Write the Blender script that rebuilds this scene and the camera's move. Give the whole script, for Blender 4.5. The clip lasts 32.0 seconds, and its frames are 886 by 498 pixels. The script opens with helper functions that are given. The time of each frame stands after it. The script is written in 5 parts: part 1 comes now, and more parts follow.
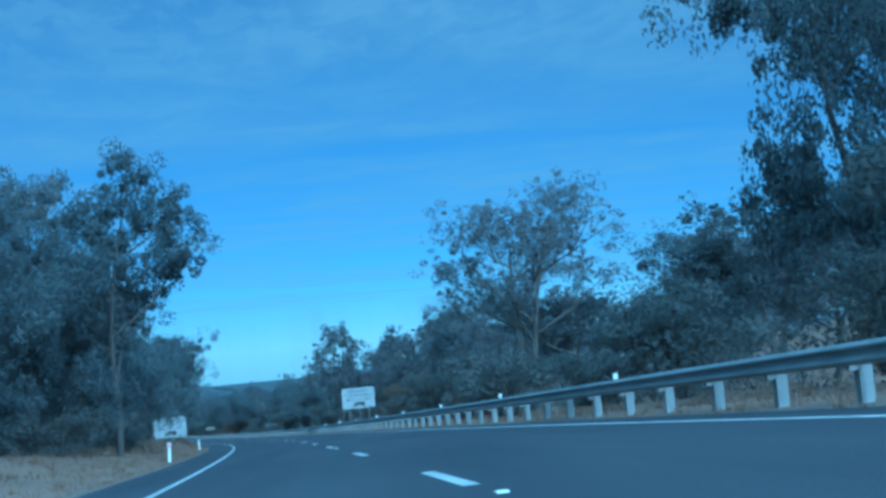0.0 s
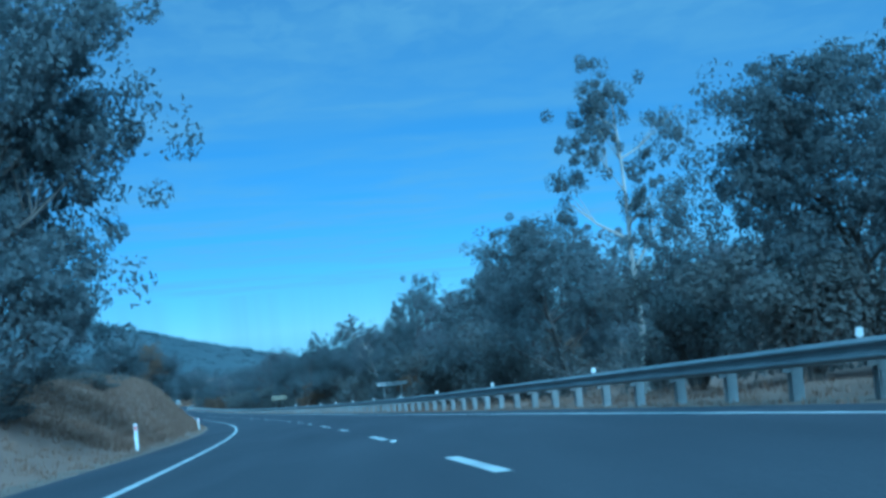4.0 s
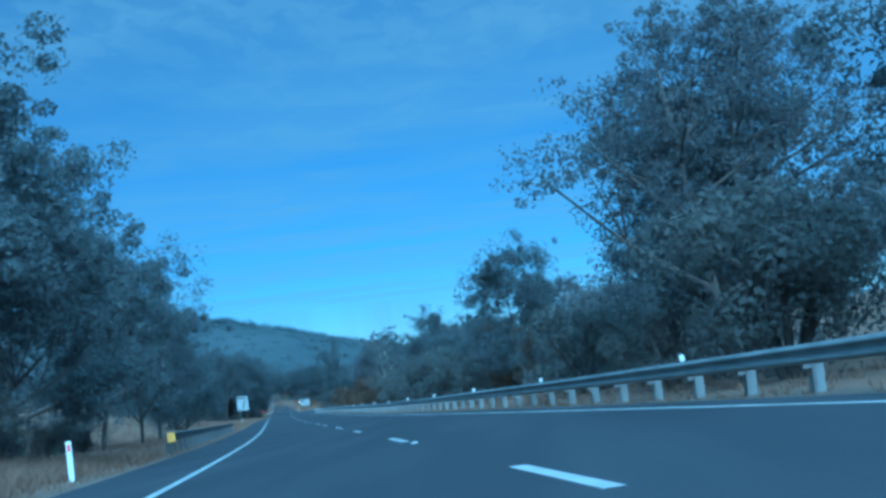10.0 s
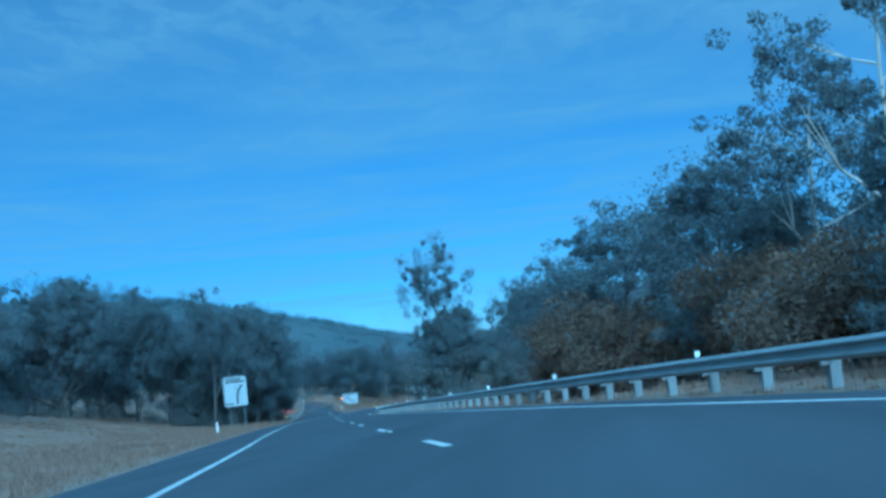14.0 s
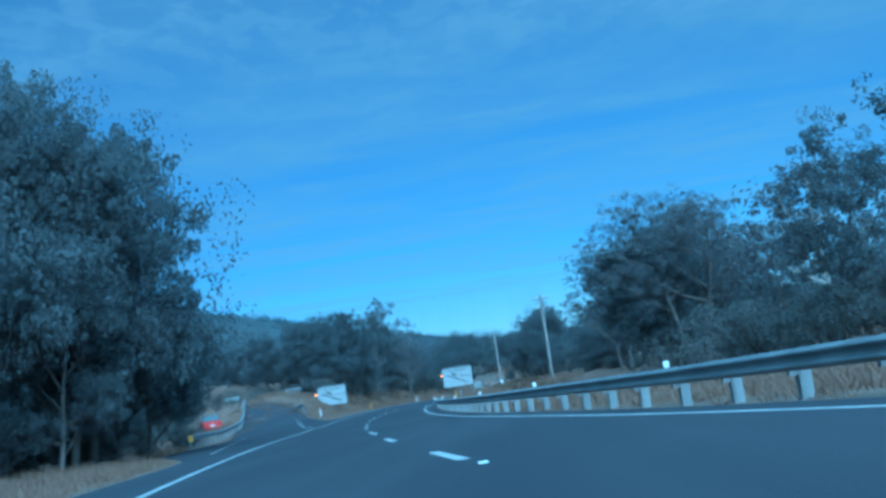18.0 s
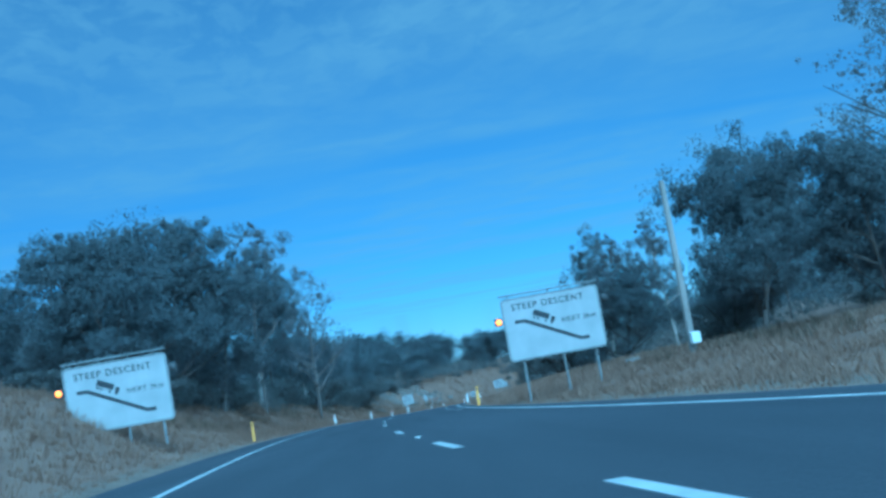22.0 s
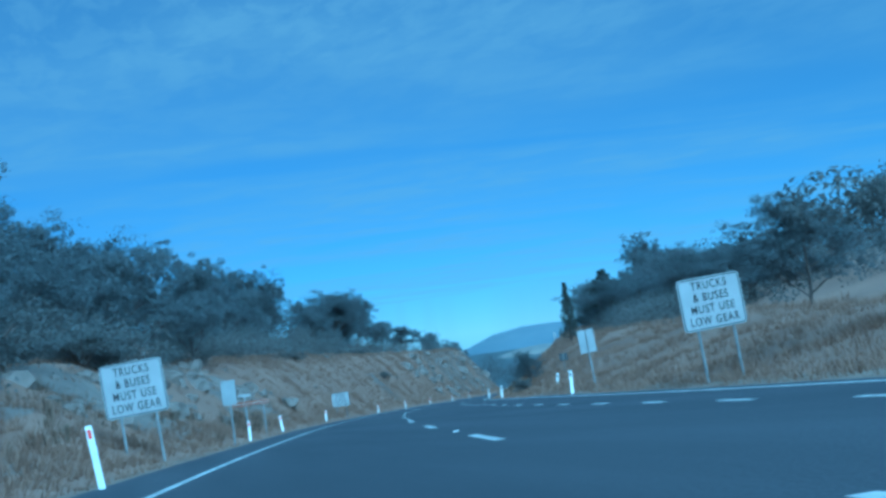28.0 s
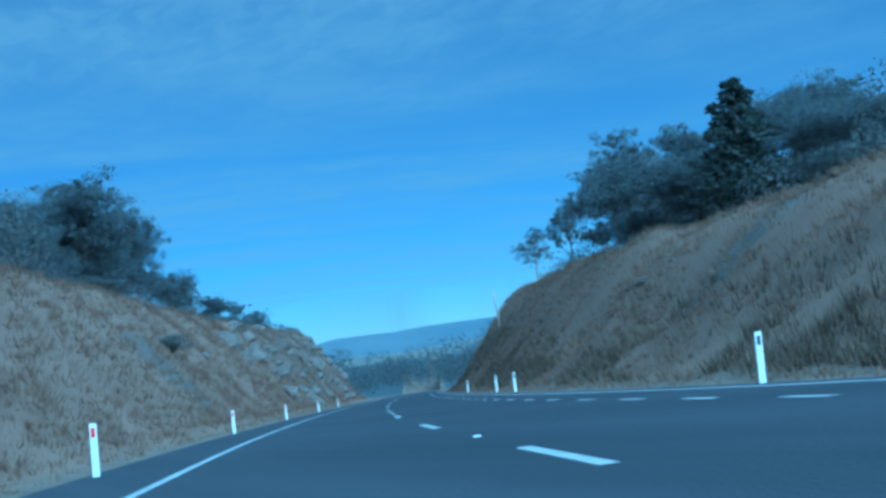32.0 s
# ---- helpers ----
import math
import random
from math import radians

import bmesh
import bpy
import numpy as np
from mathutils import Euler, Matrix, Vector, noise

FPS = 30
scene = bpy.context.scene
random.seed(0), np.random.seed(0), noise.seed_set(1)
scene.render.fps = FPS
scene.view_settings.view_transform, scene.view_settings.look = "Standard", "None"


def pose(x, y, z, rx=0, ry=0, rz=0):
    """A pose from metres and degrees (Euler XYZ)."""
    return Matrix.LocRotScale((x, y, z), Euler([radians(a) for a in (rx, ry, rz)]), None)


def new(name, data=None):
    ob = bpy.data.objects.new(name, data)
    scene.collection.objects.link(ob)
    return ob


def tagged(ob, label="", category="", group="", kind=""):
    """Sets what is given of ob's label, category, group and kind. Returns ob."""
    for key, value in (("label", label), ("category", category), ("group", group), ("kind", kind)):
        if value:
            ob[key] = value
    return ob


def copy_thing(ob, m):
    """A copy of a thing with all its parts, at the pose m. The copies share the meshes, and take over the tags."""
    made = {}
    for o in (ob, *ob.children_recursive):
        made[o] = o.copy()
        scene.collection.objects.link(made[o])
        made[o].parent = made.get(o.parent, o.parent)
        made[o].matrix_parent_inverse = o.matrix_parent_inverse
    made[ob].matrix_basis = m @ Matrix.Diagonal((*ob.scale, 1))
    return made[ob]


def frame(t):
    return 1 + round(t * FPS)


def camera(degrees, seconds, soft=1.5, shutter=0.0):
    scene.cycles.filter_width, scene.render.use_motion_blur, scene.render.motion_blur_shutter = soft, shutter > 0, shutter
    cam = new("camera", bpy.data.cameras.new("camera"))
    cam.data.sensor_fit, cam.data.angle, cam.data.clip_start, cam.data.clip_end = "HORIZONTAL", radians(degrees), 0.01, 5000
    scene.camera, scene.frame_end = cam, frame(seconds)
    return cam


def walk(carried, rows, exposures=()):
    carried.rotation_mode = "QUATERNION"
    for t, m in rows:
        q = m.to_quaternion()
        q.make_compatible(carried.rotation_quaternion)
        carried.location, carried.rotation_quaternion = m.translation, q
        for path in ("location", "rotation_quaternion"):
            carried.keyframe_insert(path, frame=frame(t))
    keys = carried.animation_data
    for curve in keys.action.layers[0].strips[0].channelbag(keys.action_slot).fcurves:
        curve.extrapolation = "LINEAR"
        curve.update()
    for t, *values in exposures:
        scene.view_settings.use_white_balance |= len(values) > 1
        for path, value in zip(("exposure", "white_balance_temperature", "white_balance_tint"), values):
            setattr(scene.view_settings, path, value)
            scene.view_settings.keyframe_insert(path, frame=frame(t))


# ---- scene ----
EXPO, KELVIN, TINT = 0.24, 3495.0, -20.0
SKY, SUN, CLOUD, CLOUD_COL, AIR, VEIL, AUREOLE = 0.060, 2.45, 0.44, (4.7, 5.55, 5.9, 1.0), 0.7, 0.30, 19.0
LENS = 37.6
cam = camera(LENS, 32.0, soft=3.2)

# seconds, x, y, z, tilt, lean, turn
ROWS = [
    (0.0, 0.00, 0.00, 0.000, 93.718, 5.303, -6.844),
    (0.5, -0.06, 13.54, -0.849, 93.303, 5.177, -6.184),
    (1.0, -0.22, 27.04, -1.700, 93.093, 5.100, -5.777),
    (1.5, -0.49, 40.50, -2.551, 92.975, 5.147, -5.355),
    (2.0, -0.86, 53.86, -3.397, 93.367, 5.043, -5.067),
    (2.5, -1.33, 67.06, -4.232, 93.601, 4.980, -4.673),
    (3.0, -1.90, 80.10, -5.057, 93.394, 4.750, -3.771),
    (3.5, -2.57, 92.99, -5.870, 93.685, 4.801, -3.040),
    (4.0, -3.35, 105.79, -6.676, 93.005, 5.077, -2.818),
    (4.5, -4.24, 118.52, -7.476, 93.020, 5.459, -2.325),
    (5.0, -5.23, 131.23, -8.269, 93.042, 5.827, -1.828),
    (5.5, -6.33, 143.93, -9.058, 93.302, 6.062, -1.227),
    (6.0, -7.56, 156.68, -9.841, 93.385, 6.042, -0.853),
    (6.5, -8.93, 169.51, -10.620, 93.676, 6.022, -0.313),
    (7.0, -10.44, 182.49, -11.396, 93.658, 6.058, 0.377),
    (7.5, -12.13, 195.68, -12.168, 93.677, 6.165, 0.920),
    (8.0, -14.00, 209.11, -12.941, 93.655, 6.276, 1.494),
    (8.5, -16.05, 222.81, -13.716, 93.583, 6.356, 1.936),
    (9.0, -18.28, 236.78, -14.492, 93.889, 6.746, 2.569),
    (9.5, -20.65, 250.99, -15.268, 93.864, 6.889, 3.016),
    (10.0, -23.16, 265.40, -16.040, 93.700, 6.860, 3.484),
    (10.5, -25.77, 279.99, -16.804, 93.482, 6.719, 3.883),
    (11.0, -28.48, 294.71, -17.558, 94.039, 6.613, 4.275),
    (11.5, -31.27, 309.53, -18.301, 93.682, 6.475, 4.128),
    (12.0, -34.12, 324.39, -19.031, 94.003, 6.330, 4.498),
    (12.5, -37.02, 339.24, -19.747, 94.003, 6.482, 4.621),
    (13.0, -39.93, 354.02, -20.447, 94.195, 6.704, 4.890),
    (13.5, -42.86, 368.68, -21.130, 94.148, 6.801, 4.899),
    (14.0, -45.78, 383.17, -21.795, 94.070, 6.329, 5.030),
    (14.5, -48.67, 397.49, -22.444, 94.108, 5.820, 5.142),
    (15.0, -51.51, 411.62, -23.077, 93.968, 5.389, 5.009),
    (15.5, -54.28, 425.51, -23.694, 94.066, 5.182, 4.770),
    (16.0, -56.95, 439.12, -24.297, 94.110, 5.573, 4.429),
    (16.5, -59.49, 452.41, -24.887, 94.098, 6.358, 4.141),
    (17.0, -61.90, 465.36, -25.464, 94.079, 7.333, 3.791),
    (17.5, -64.15, 477.94, -26.029, 93.880, 8.293, 3.580),
    (18.0, -66.24, 490.21, -26.583, 94.004, 9.033, 2.941),
    (18.5, -68.19, 502.20, -27.126, 94.031, 9.588, 2.508),
    (19.0, -69.98, 514.01, -27.660, 93.357, 9.627, 1.815),
    (19.5, -71.64, 525.71, -28.185, 93.951, 9.580, 1.457),
    (20.0, -73.15, 537.36, -28.699, 94.049, 9.661, 0.885),
    (20.5, -74.52, 549.00, -29.200, 93.653, 9.273, -0.257),
    (21.0, -75.72, 560.63, -29.684, 94.076, 9.170, -1.351),
    (21.5, -76.77, 572.23, -30.150, 93.786, 9.601, -2.338),
    (22.0, -77.65, 583.80, -30.598, 94.297, 10.185, -3.013),
    (22.5, -78.37, 595.38, -31.032, 94.105, 9.955, -3.636),
    (23.0, -78.92, 606.99, -31.459, 93.816, 9.726, -4.564),
    (23.5, -79.28, 618.66, -31.886, 94.002, 9.840, -5.352),
    (24.0, -79.45, 630.39, -32.320, 94.377, 9.935, -6.241),
    (24.5, -79.39, 642.16, -32.767, 94.031, 9.719, -7.182),
    (25.0, -79.12, 653.97, -33.233, 94.081, 9.740, -8.025),
    (25.5, -78.63, 665.81, -33.721, 93.986, 9.469, -8.770),
    (26.0, -77.94, 677.71, -34.234, 94.082, 9.136, -10.319),
    (26.5, -77.07, 689.66, -34.770, 93.994, 8.768, -11.082),
    (27.0, -76.06, 701.62, -35.322, 93.935, 8.392, -11.716),
    (27.5, -74.92, 713.51, -35.880, 94.024, 8.035, -11.677),
    (28.0, -73.69, 725.25, -36.434, 93.855, 7.722, -12.283),
    (28.5, -72.34, 736.77, -36.974, 93.650, 7.349, -13.421),
    (29.0, -70.87, 748.06, -37.498, 93.792, 7.435, -13.956),
    (29.5, -69.26, 759.17, -38.008, 94.006, 7.369, -15.618),
    (30.0, -67.48, 770.11, -38.507, 94.087, 7.543, -16.530),
    (30.5, -65.52, 780.93, -39.002, 93.956, 7.861, -17.619),
    (31.0, -63.38, 791.60, -39.498, 93.424, 7.863, -18.504),
    (31.5, -61.06, 802.16, -40.001, 93.517, 7.710, -19.694),
    (32.0, -58.55, 812.63, -40.515, 93.386, 7.522, -20.688),
]

walk(cam, [(t, pose(x, y, z, rx, ry, rz)) for t, x, y, z, rx, ry, rz in ROWS],
     exposures=[(0.0, EXPO, KELVIN, TINT), (32.0, EXPO, KELVIN, TINT)])

# ---- sky and sun ----
SUN_UP, SUN_FROM = radians(31), radians(170)   # sun behind the driver and a little to the right
world = bpy.data.worlds.new("sky")
scene.world = world
world.use_nodes = True
wn, wl = world.node_tree.nodes, world.node_tree.links
wn.clear()
w_out = wn.new("ShaderNodeOutputWorld")
w_bg = wn.new("ShaderNodeBackground")
w_sky = wn.new("ShaderNodeTexSky")
w_sky.sky_type = "NISHITA"
w_sky.sun_disc = False
w_sky.sun_elevation = SUN_UP
w_sky.sun_rotation = SUN_FROM
w_sky.air_density = AIR
w_sky.dust_density = 0.0
w_sky.altitude = 2500
w_sky.ozone_density = 3.0
w_bg.inputs["Strength"].default_value = SKY
w_tc = wn.new("ShaderNodeTexCoord")
w_sep = wn.new("ShaderNodeSeparateXYZ")
wl.new(w_tc.outputs["Generated"], w_sep.inputs[0])
# flat cloud sheet: the view direction divided by its height
w_zz = wn.new("ShaderNodeMath")
w_zz.operation = "MAXIMUM"
w_zz.inputs[1].default_value = 0.03
wl.new(w_sep.outputs["Z"], w_zz.inputs[0])
w_dv = wn.new("ShaderNodeVectorMath")
w_dv.operation = "DIVIDE"
w_cz = wn.new("ShaderNodeCombineXYZ")
for k in range(3):
    wl.new(w_zz.outputs[0], w_cz.inputs[k])
wl.new(w_tc.outputs["Generated"], w_dv.inputs[0])
wl.new(w_cz.outputs[0], w_dv.inputs[1])


def cloud_layer(scale, stretch, turn, low, high, detail):
    mp = wn.new("ShaderNodeMapping")
    mp.inputs["Scale"].default_value = (scale, scale * stretch, 0.0)
    mp.inputs["Rotation"].default_value = (0, 0, turn)
    wl.new(w_dv.outputs[0], mp.inputs[0])
    ns = wn.new("ShaderNodeTexNoise")
    ns.inputs["Scale"].default_value = 1.0
    ns.inputs["Detail"].default_value = detail
    ns.inputs["Roughness"].default_value = 0.6
    ns.inputs["Distortion"].default_value = 0.4
    wl.new(mp.outputs[0], ns.inputs["Vector"])
    mr = wn.new("ShaderNodeMapRange")
    mr.interpolation_type = "SMOOTHSTEP"
    mr.inputs["From Min"].default_value = low
    mr.inputs["From Max"].default_value = high
    wl.new(ns.outputs["Fac"], mr.inputs["Value"])
    return mr.outputs["Result"]


c_veil = cloud_layer(0.20, 1.7, 0.10, 0.36, 0.60, 3)
c_bits = cloud_layer(1.9, 0.8, 0.30, 0.38, 0.66, 5)
c_high = wn.new("ShaderNodeMapRange")
c_high.interpolation_type = "SMOOTHSTEP"
c_high.inputs["From Min"].default_value = 0.14
c_high.inputs["From Max"].default_value = 0.34
wl.new(w_sep.outputs["Z"], c_high.inputs["Value"])
c_rows = wn.new("ShaderNodeMath")
c_rows.operation = "MULTIPLY"
wl.new(cloud_layer(7.0, 0.42, -0.15, 0.42, 0.60, 4), c_rows.inputs[0])
wl.new(c_high.outputs["Result"], c_rows.inputs[1])
c_mul = wn.new("ShaderNodeMath")
c_mul.operation = "MULTIPLY"
wl.new(c_veil, c_mul.inputs[0])
c_add = wn.new("ShaderNodeMath")
c_add.operation = "MULTIPLY_ADD"
c_add.inputs[1].default_value = 0.38
c_add.inputs[2].default_value = 0.35
c_fine = wn.new("ShaderNodeMath")
c_fine.operation = "ADD"
wl.new(c_bits, c_fine.inputs[0])
c_fine.inputs[1].default_value = 0.25
wl.new(c_fine.outputs[0], c_add.inputs[0])
wl.new(c_add.outputs[0], c_mul.inputs[1])
c_amt = wn.new("ShaderNodeMath")
c_amt.operation = "MULTIPLY_ADD"
c_amt.inputs[1].default_value = CLOUD
c_amt.inputs[2].default_value = VEIL
wl.new(c_mul.outputs[0], c_amt.inputs[0])
c_dab = wn.new("ShaderNodeMath")
c_dab.operation = "MULTIPLY_ADD"
c_dab.inputs[1].default_value = 0.24
wl.new(c_rows.outputs[0], c_dab.inputs[0])
wl.new(c_amt.outputs[0], c_dab.inputs[2])
w_mix = wn.new("ShaderNodeMix")
w_mix.data_type = "RGBA"
wl.new(c_dab.outputs[0], w_mix.inputs[0])
wl.new(w_sky.outputs[0], w_mix.inputs[6])
# the thin cloud brightens towards the veiled sun
sun_way = Vector((math.sin(SUN_FROM) * math.cos(SUN_UP), math.cos(SUN_FROM) * math.cos(SUN_UP), math.sin(SUN_UP)))
a_dot = wn.new("ShaderNodeVectorMath")
a_dot.operation = "DOT_PRODUCT"
a_dot.inputs[1].default_value = sun_way
wl.new(w_tc.outputs["Generated"], a_dot.inputs[0])
a_up = wn.new("ShaderNodeMath")
a_up.operation = "MULTIPLY_ADD"
a_up.inputs[1].default_value = 0.5
a_up.inputs[2].default_value = 0.5
wl.new(a_dot.outputs["Value"], a_up.inputs[0])
a_pow = wn.new("ShaderNodeMath")
a_pow.operation = "POWER"
a_pow.inputs[1].default_value = 5.0
wl.new(a_up.outputs[0], a_pow.inputs[0])
a_amt = wn.new("ShaderNodeMath")
a_amt.operation = "MULTIPLY_ADD"
a_amt.inputs[1].default_value = AUREOLE
a_amt.inputs[2].default_value = 1.0
wl.new(a_pow.outputs[0], a_amt.inputs[0])
a_col = wn.new("ShaderNodeVectorMath")
a_col.operation = "SCALE"
a_col.inputs[0].default_value = CLOUD_COL[:3]
wl.new(a_amt.outputs[0], a_col.inputs["Scale"])
wl.new(a_col.outputs[0], w_mix.inputs[7])
wl.new(w_mix.outputs[2], w_bg.inputs["Color"])
wl.new(w_bg.outputs[0], w_out.inputs[0])

sun = new("sun", bpy.data.lights.new("sun", "SUN"))
sun.data.energy = SUN
sun.data.angle = radians(5.0)   # veiled by thin high cloud
sun.data.color = (1.0, 0.95, 0.87)
sun.rotation_euler = (-sun_way).to_track_quat("-Z", "Y").to_euler()

# ---- materials ----


def material(name, low, high, rough=0.85, metal=0.0, scale=3.0, fine=40.0, bump=0.2, fine_amount=0.35, spread=0.0, space="Object", spec=0.3, stretch=None):
    """Two-scale noise between two base colours, fine grain and relief; spread varies it from object to object."""
    m = bpy.data.materials.new(name)
    m.use_nodes = True
    nd, lk = m.node_tree.nodes, m.node_tree.links
    bs = nd["Principled BSDF"]
    bs.inputs["Roughness"].default_value = rough
    bs.inputs["Metallic"].default_value = metal
    bs.inputs["Specular IOR Level"].default_value = spec
    tc = nd.new("ShaderNodeTexCoord")
    a = nd.new("ShaderNodeTexNoise")
    a.inputs["Scale"].default_value = scale
    a.inputs["Detail"].default_value = 5
    b = nd.new("ShaderNodeTexNoise")
    b.inputs["Scale"].default_value = fine
    b.inputs["Detail"].default_value = 4
    for q in (a, b):
        lk.new(tc.outputs[space], q.inputs["Vector"])
    if stretch:
        mp = nd.new("ShaderNodeMapping")
        mp.inputs["Scale"].default_value = stretch
        lk.new(tc.outputs[space], mp.inputs[0])
        lk.new(mp.outputs[0], a.inputs["Vector"])
    mx = nd.new("ShaderNodeMath")
    mx.operation = "MULTIPLY_ADD"
    mx.inputs[1].default_value = fine_amount
    lk.new(b.outputs["Fac"], mx.inputs[0])
    sc = nd.new("ShaderNodeMath")
    sc.operation = "MULTIPLY_ADD"
    sc.inputs[1].default_value = 1.7
    sc.inputs[2].default_value = -0.35 - fine_amount * 0.5
    lk.new(a.outputs["Fac"], sc.inputs[0])
    lk.new(sc.outputs[0], mx.inputs[2])
    last = mx.outputs[0]
    if spread:
        oi = nd.new("ShaderNodeObjectInfo")
        ad = nd.new("ShaderNodeMath")
        ad.operation = "MULTIPLY_ADD"
        ad.inputs[1].default_value = spread
        lk.new(oi.outputs["Random"], ad.inputs[0])
        lk.new(last, ad.inputs[2])
        su = nd.new("ShaderNodeMath")
        su.operation = "SUBTRACT"
        su.inputs[1].default_value = spread / 2
        lk.new(ad.outputs[0], su.inputs[0])
        last = su.outputs[0]
    cr = nd.new("ShaderNodeMix")
    cr.data_type = "RGBA"
    cr.clamp_factor = True
    cr.inputs[6].default_value = (*low, 1)
    cr.inputs[7].default_value = (*high, 1)
    lk.new(last, cr.inputs[0])
    lk.new(cr.outputs[2], bs.inputs["Base Color"])
    if bump:
        bp = nd.new("ShaderNodeBump")
        bp.inputs["Strength"].default_value = bump
        bp.inputs["Distance"].default_value = 0.03
        lk.new(b.outputs["Fac"], bp.inputs["Height"])
        lk.new(bp.outputs[0], bs.inputs["Normal"])
    return m


def leafy(name, low, high, spread=0.5):
    """Foliage: colour varies leaf by leaf and tree by tree; some light passes through."""
    m = bpy.data.materials.new(name)
    m.use_nodes = True
    nd, lk = m.node_tree.nodes, m.node_tree.links
    bs = nd["Principled BSDF"]
    bs.inputs["Roughness"].default_value = 0.62
    bs.inputs["Specular IOR Level"].default_value = 0.25
    ge = nd.new("ShaderNodeNewGeometry")
    oi = nd.new("ShaderNodeObjectInfo")
    ad = nd.new("ShaderNodeMath")
    ad.operation = "MULTIPLY_ADD"
    ad.inputs[1].default_value = spread
    lk.new(oi.outputs["Random"], ad.inputs[0])
    sc = nd.new("ShaderNodeMath")
    sc.operation = "MULTIPLY"
    sc.inputs[1].default_value = 1 - spread
    lk.new(ge.outputs["Random Per Island"], sc.inputs[0])
    lk.new(sc.outputs[0], ad.inputs[2])
    cr = nd.new("ShaderNodeMix")
    cr.data_type = "RGBA"
    cr.inputs[6].default_value = (*low, 1)
    cr.inputs[7].default_value = (*high, 1)
    lk.new(ad.outputs[0], cr.inputs[0])
    lk.new(cr.outputs[2], bs.inputs["Base Color"])
    tr = nd.new("ShaderNodeBsdfTranslucent")
    lk.new(cr.outputs[2], tr.inputs["Color"])
    mx = nd.new("ShaderNodeMixShader")
    mx.inputs[0].default_value = 0.54
    lk.new(bs.outputs[0], mx.inputs[1])
    lk.new(tr.outputs[0], mx.inputs[2])
    lk.new(mx.outputs[0], nd["Material Output"].inputs["Surface"])
    return m


def lamp_glow(name, colour, power):
    m = bpy.data.materials.new(name)
    m.use_nodes = True
    bs = m.node_tree.nodes["Principled BSDF"]
    bs.inputs["Base Color"].default_value = (*colour, 1)
    bs.inputs["Emission Color"].default_value = (*colour, 1)
    bs.inputs["Emission Strength"].default_value = power
    return m


M_ASPHALT = material("asphalt", (0.034, 0.035, 0.041), (0.057, 0.058, 0.066), 0.9, scale=1.0, fine=22, bump=0.35, fine_amount=0.6, stretch=(0.9, 0.05, 1.0), spec=0.12)
M_PAINT = material("road_paint", (0.24, 0.24, 0.235), (0.44, 0.44, 0.43), 0.7, scale=1.2, fine=30, bump=0.1, fine_amount=0.6)
M_STUD = material("stud_white", (0.42, 0.42, 0.41), (0.6, 0.6, 0.58), 0.35)
M_GRASS = material("dry_grass_ground", (0.108, 0.073, 0.052), (0.170, 0.115, 0.081), 0.95, scale=0.16, fine=7.0, bump=0.3, fine_amount=0.4)
M_BLADE = leafy("dry_grass_blades", (0.165, 0.113, 0.080), (0.255, 0.175, 0.123), 0.0)
M_RANK = leafy("rank_grass_blades", (0.075, 0.060, 0.042), (0.135, 0.104, 0.070), 0.0)
M_SCRUB = leafy("scrub_leaves", (0.086, 0.088, 0.086), (0.146, 0.142, 0.132), 0.5)
M_GRAVEL = material("gravel_verge", (0.085, 0.066, 0.050), (0.175, 0.135, 0.102), 0.95, scale=1.5, fine=30, bump=0.6)
M_ROCK = material("cut_rock", (0.060, 0.051, 0.044), (0.155, 0.132, 0.110), 0.92, scale=0.5, fine=4.0, bump=1.0, fine_amount=0.6)
M_STEEL = material("galvanised_steel", (0.14, 0.145, 0.15), (0.26, 0.265, 0.27), 0.55, metal=0.35, scale=1.5, fine=25, bump=0.05)
# left rail's steel: darker copy of the galvanised steel, shade put into the colour
M_SHADED = material("shaded_steel", (0.05, 0.05, 0.052), (0.11, 0.11, 0.112), 0.75, metal=0.2, scale=1.5, fine=25, bump=0.05)
M_POSTSTEEL = material("post_steel", (0.13, 0.13, 0.128), (0.23, 0.23, 0.225), 0.65, metal=0.25, scale=3, fine=25, bump=0.05, spread=0.4)
M_SIGN = material("sign_white", (0.19, 0.193, 0.19), (0.26, 0.26, 0.256), 0.5, scale=1.6, fine=14, bump=0.0, fine_amount=0.2)
M_BLACK = material("sign_black", (0.012, 0.012, 0.014), (0.03, 0.03, 0.033), 0.45, scale=4, fine=20, bump=0.0)
M_BROWN = material("sign_olive", (0.070, 0.062, 0.044), (0.105, 0.092, 0.062), 0.5, scale=2, fine=14, bump=0.0)
M_RUST = material("sign_brown", (0.10, 0.045, 0.025), (0.16, 0.07, 0.04), 0.5, scale=2, fine=14, bump=0.0)
M_CREAM = material("sign_cream", (0.19, 0.175, 0.125), (0.26, 0.24, 0.175), 0.5, scale=3, fine=14, bump=0.0)
M_BACK = material("sign_back_aluminium", (0.15, 0.155, 0.155), (0.24, 0.245, 0.245), 0.6, metal=0.2, scale=2, fine=18, bump=0.05)
M_PLASTIC = material("post_white", (0.48, 0.48, 0.46), (0.66, 0.66, 0.64), 0.5, scale=3, fine=20, bump=0.05)
M_YELLOW = material("post_yellow", (0.42, 0.22, 0.03), (0.58, 0.33, 0.06), 0.5, scale=3, fine=20, bump=0.05)
M_RED = material("reflector_red", (0.35, 0.02, 0.02), (0.5, 0.04, 0.03), 0.25, scale=8, fine=40, bump=0.0)
M_AMBER = lamp_glow("amber_lamp", (1.0, 0.20, 0.008), 3.2)
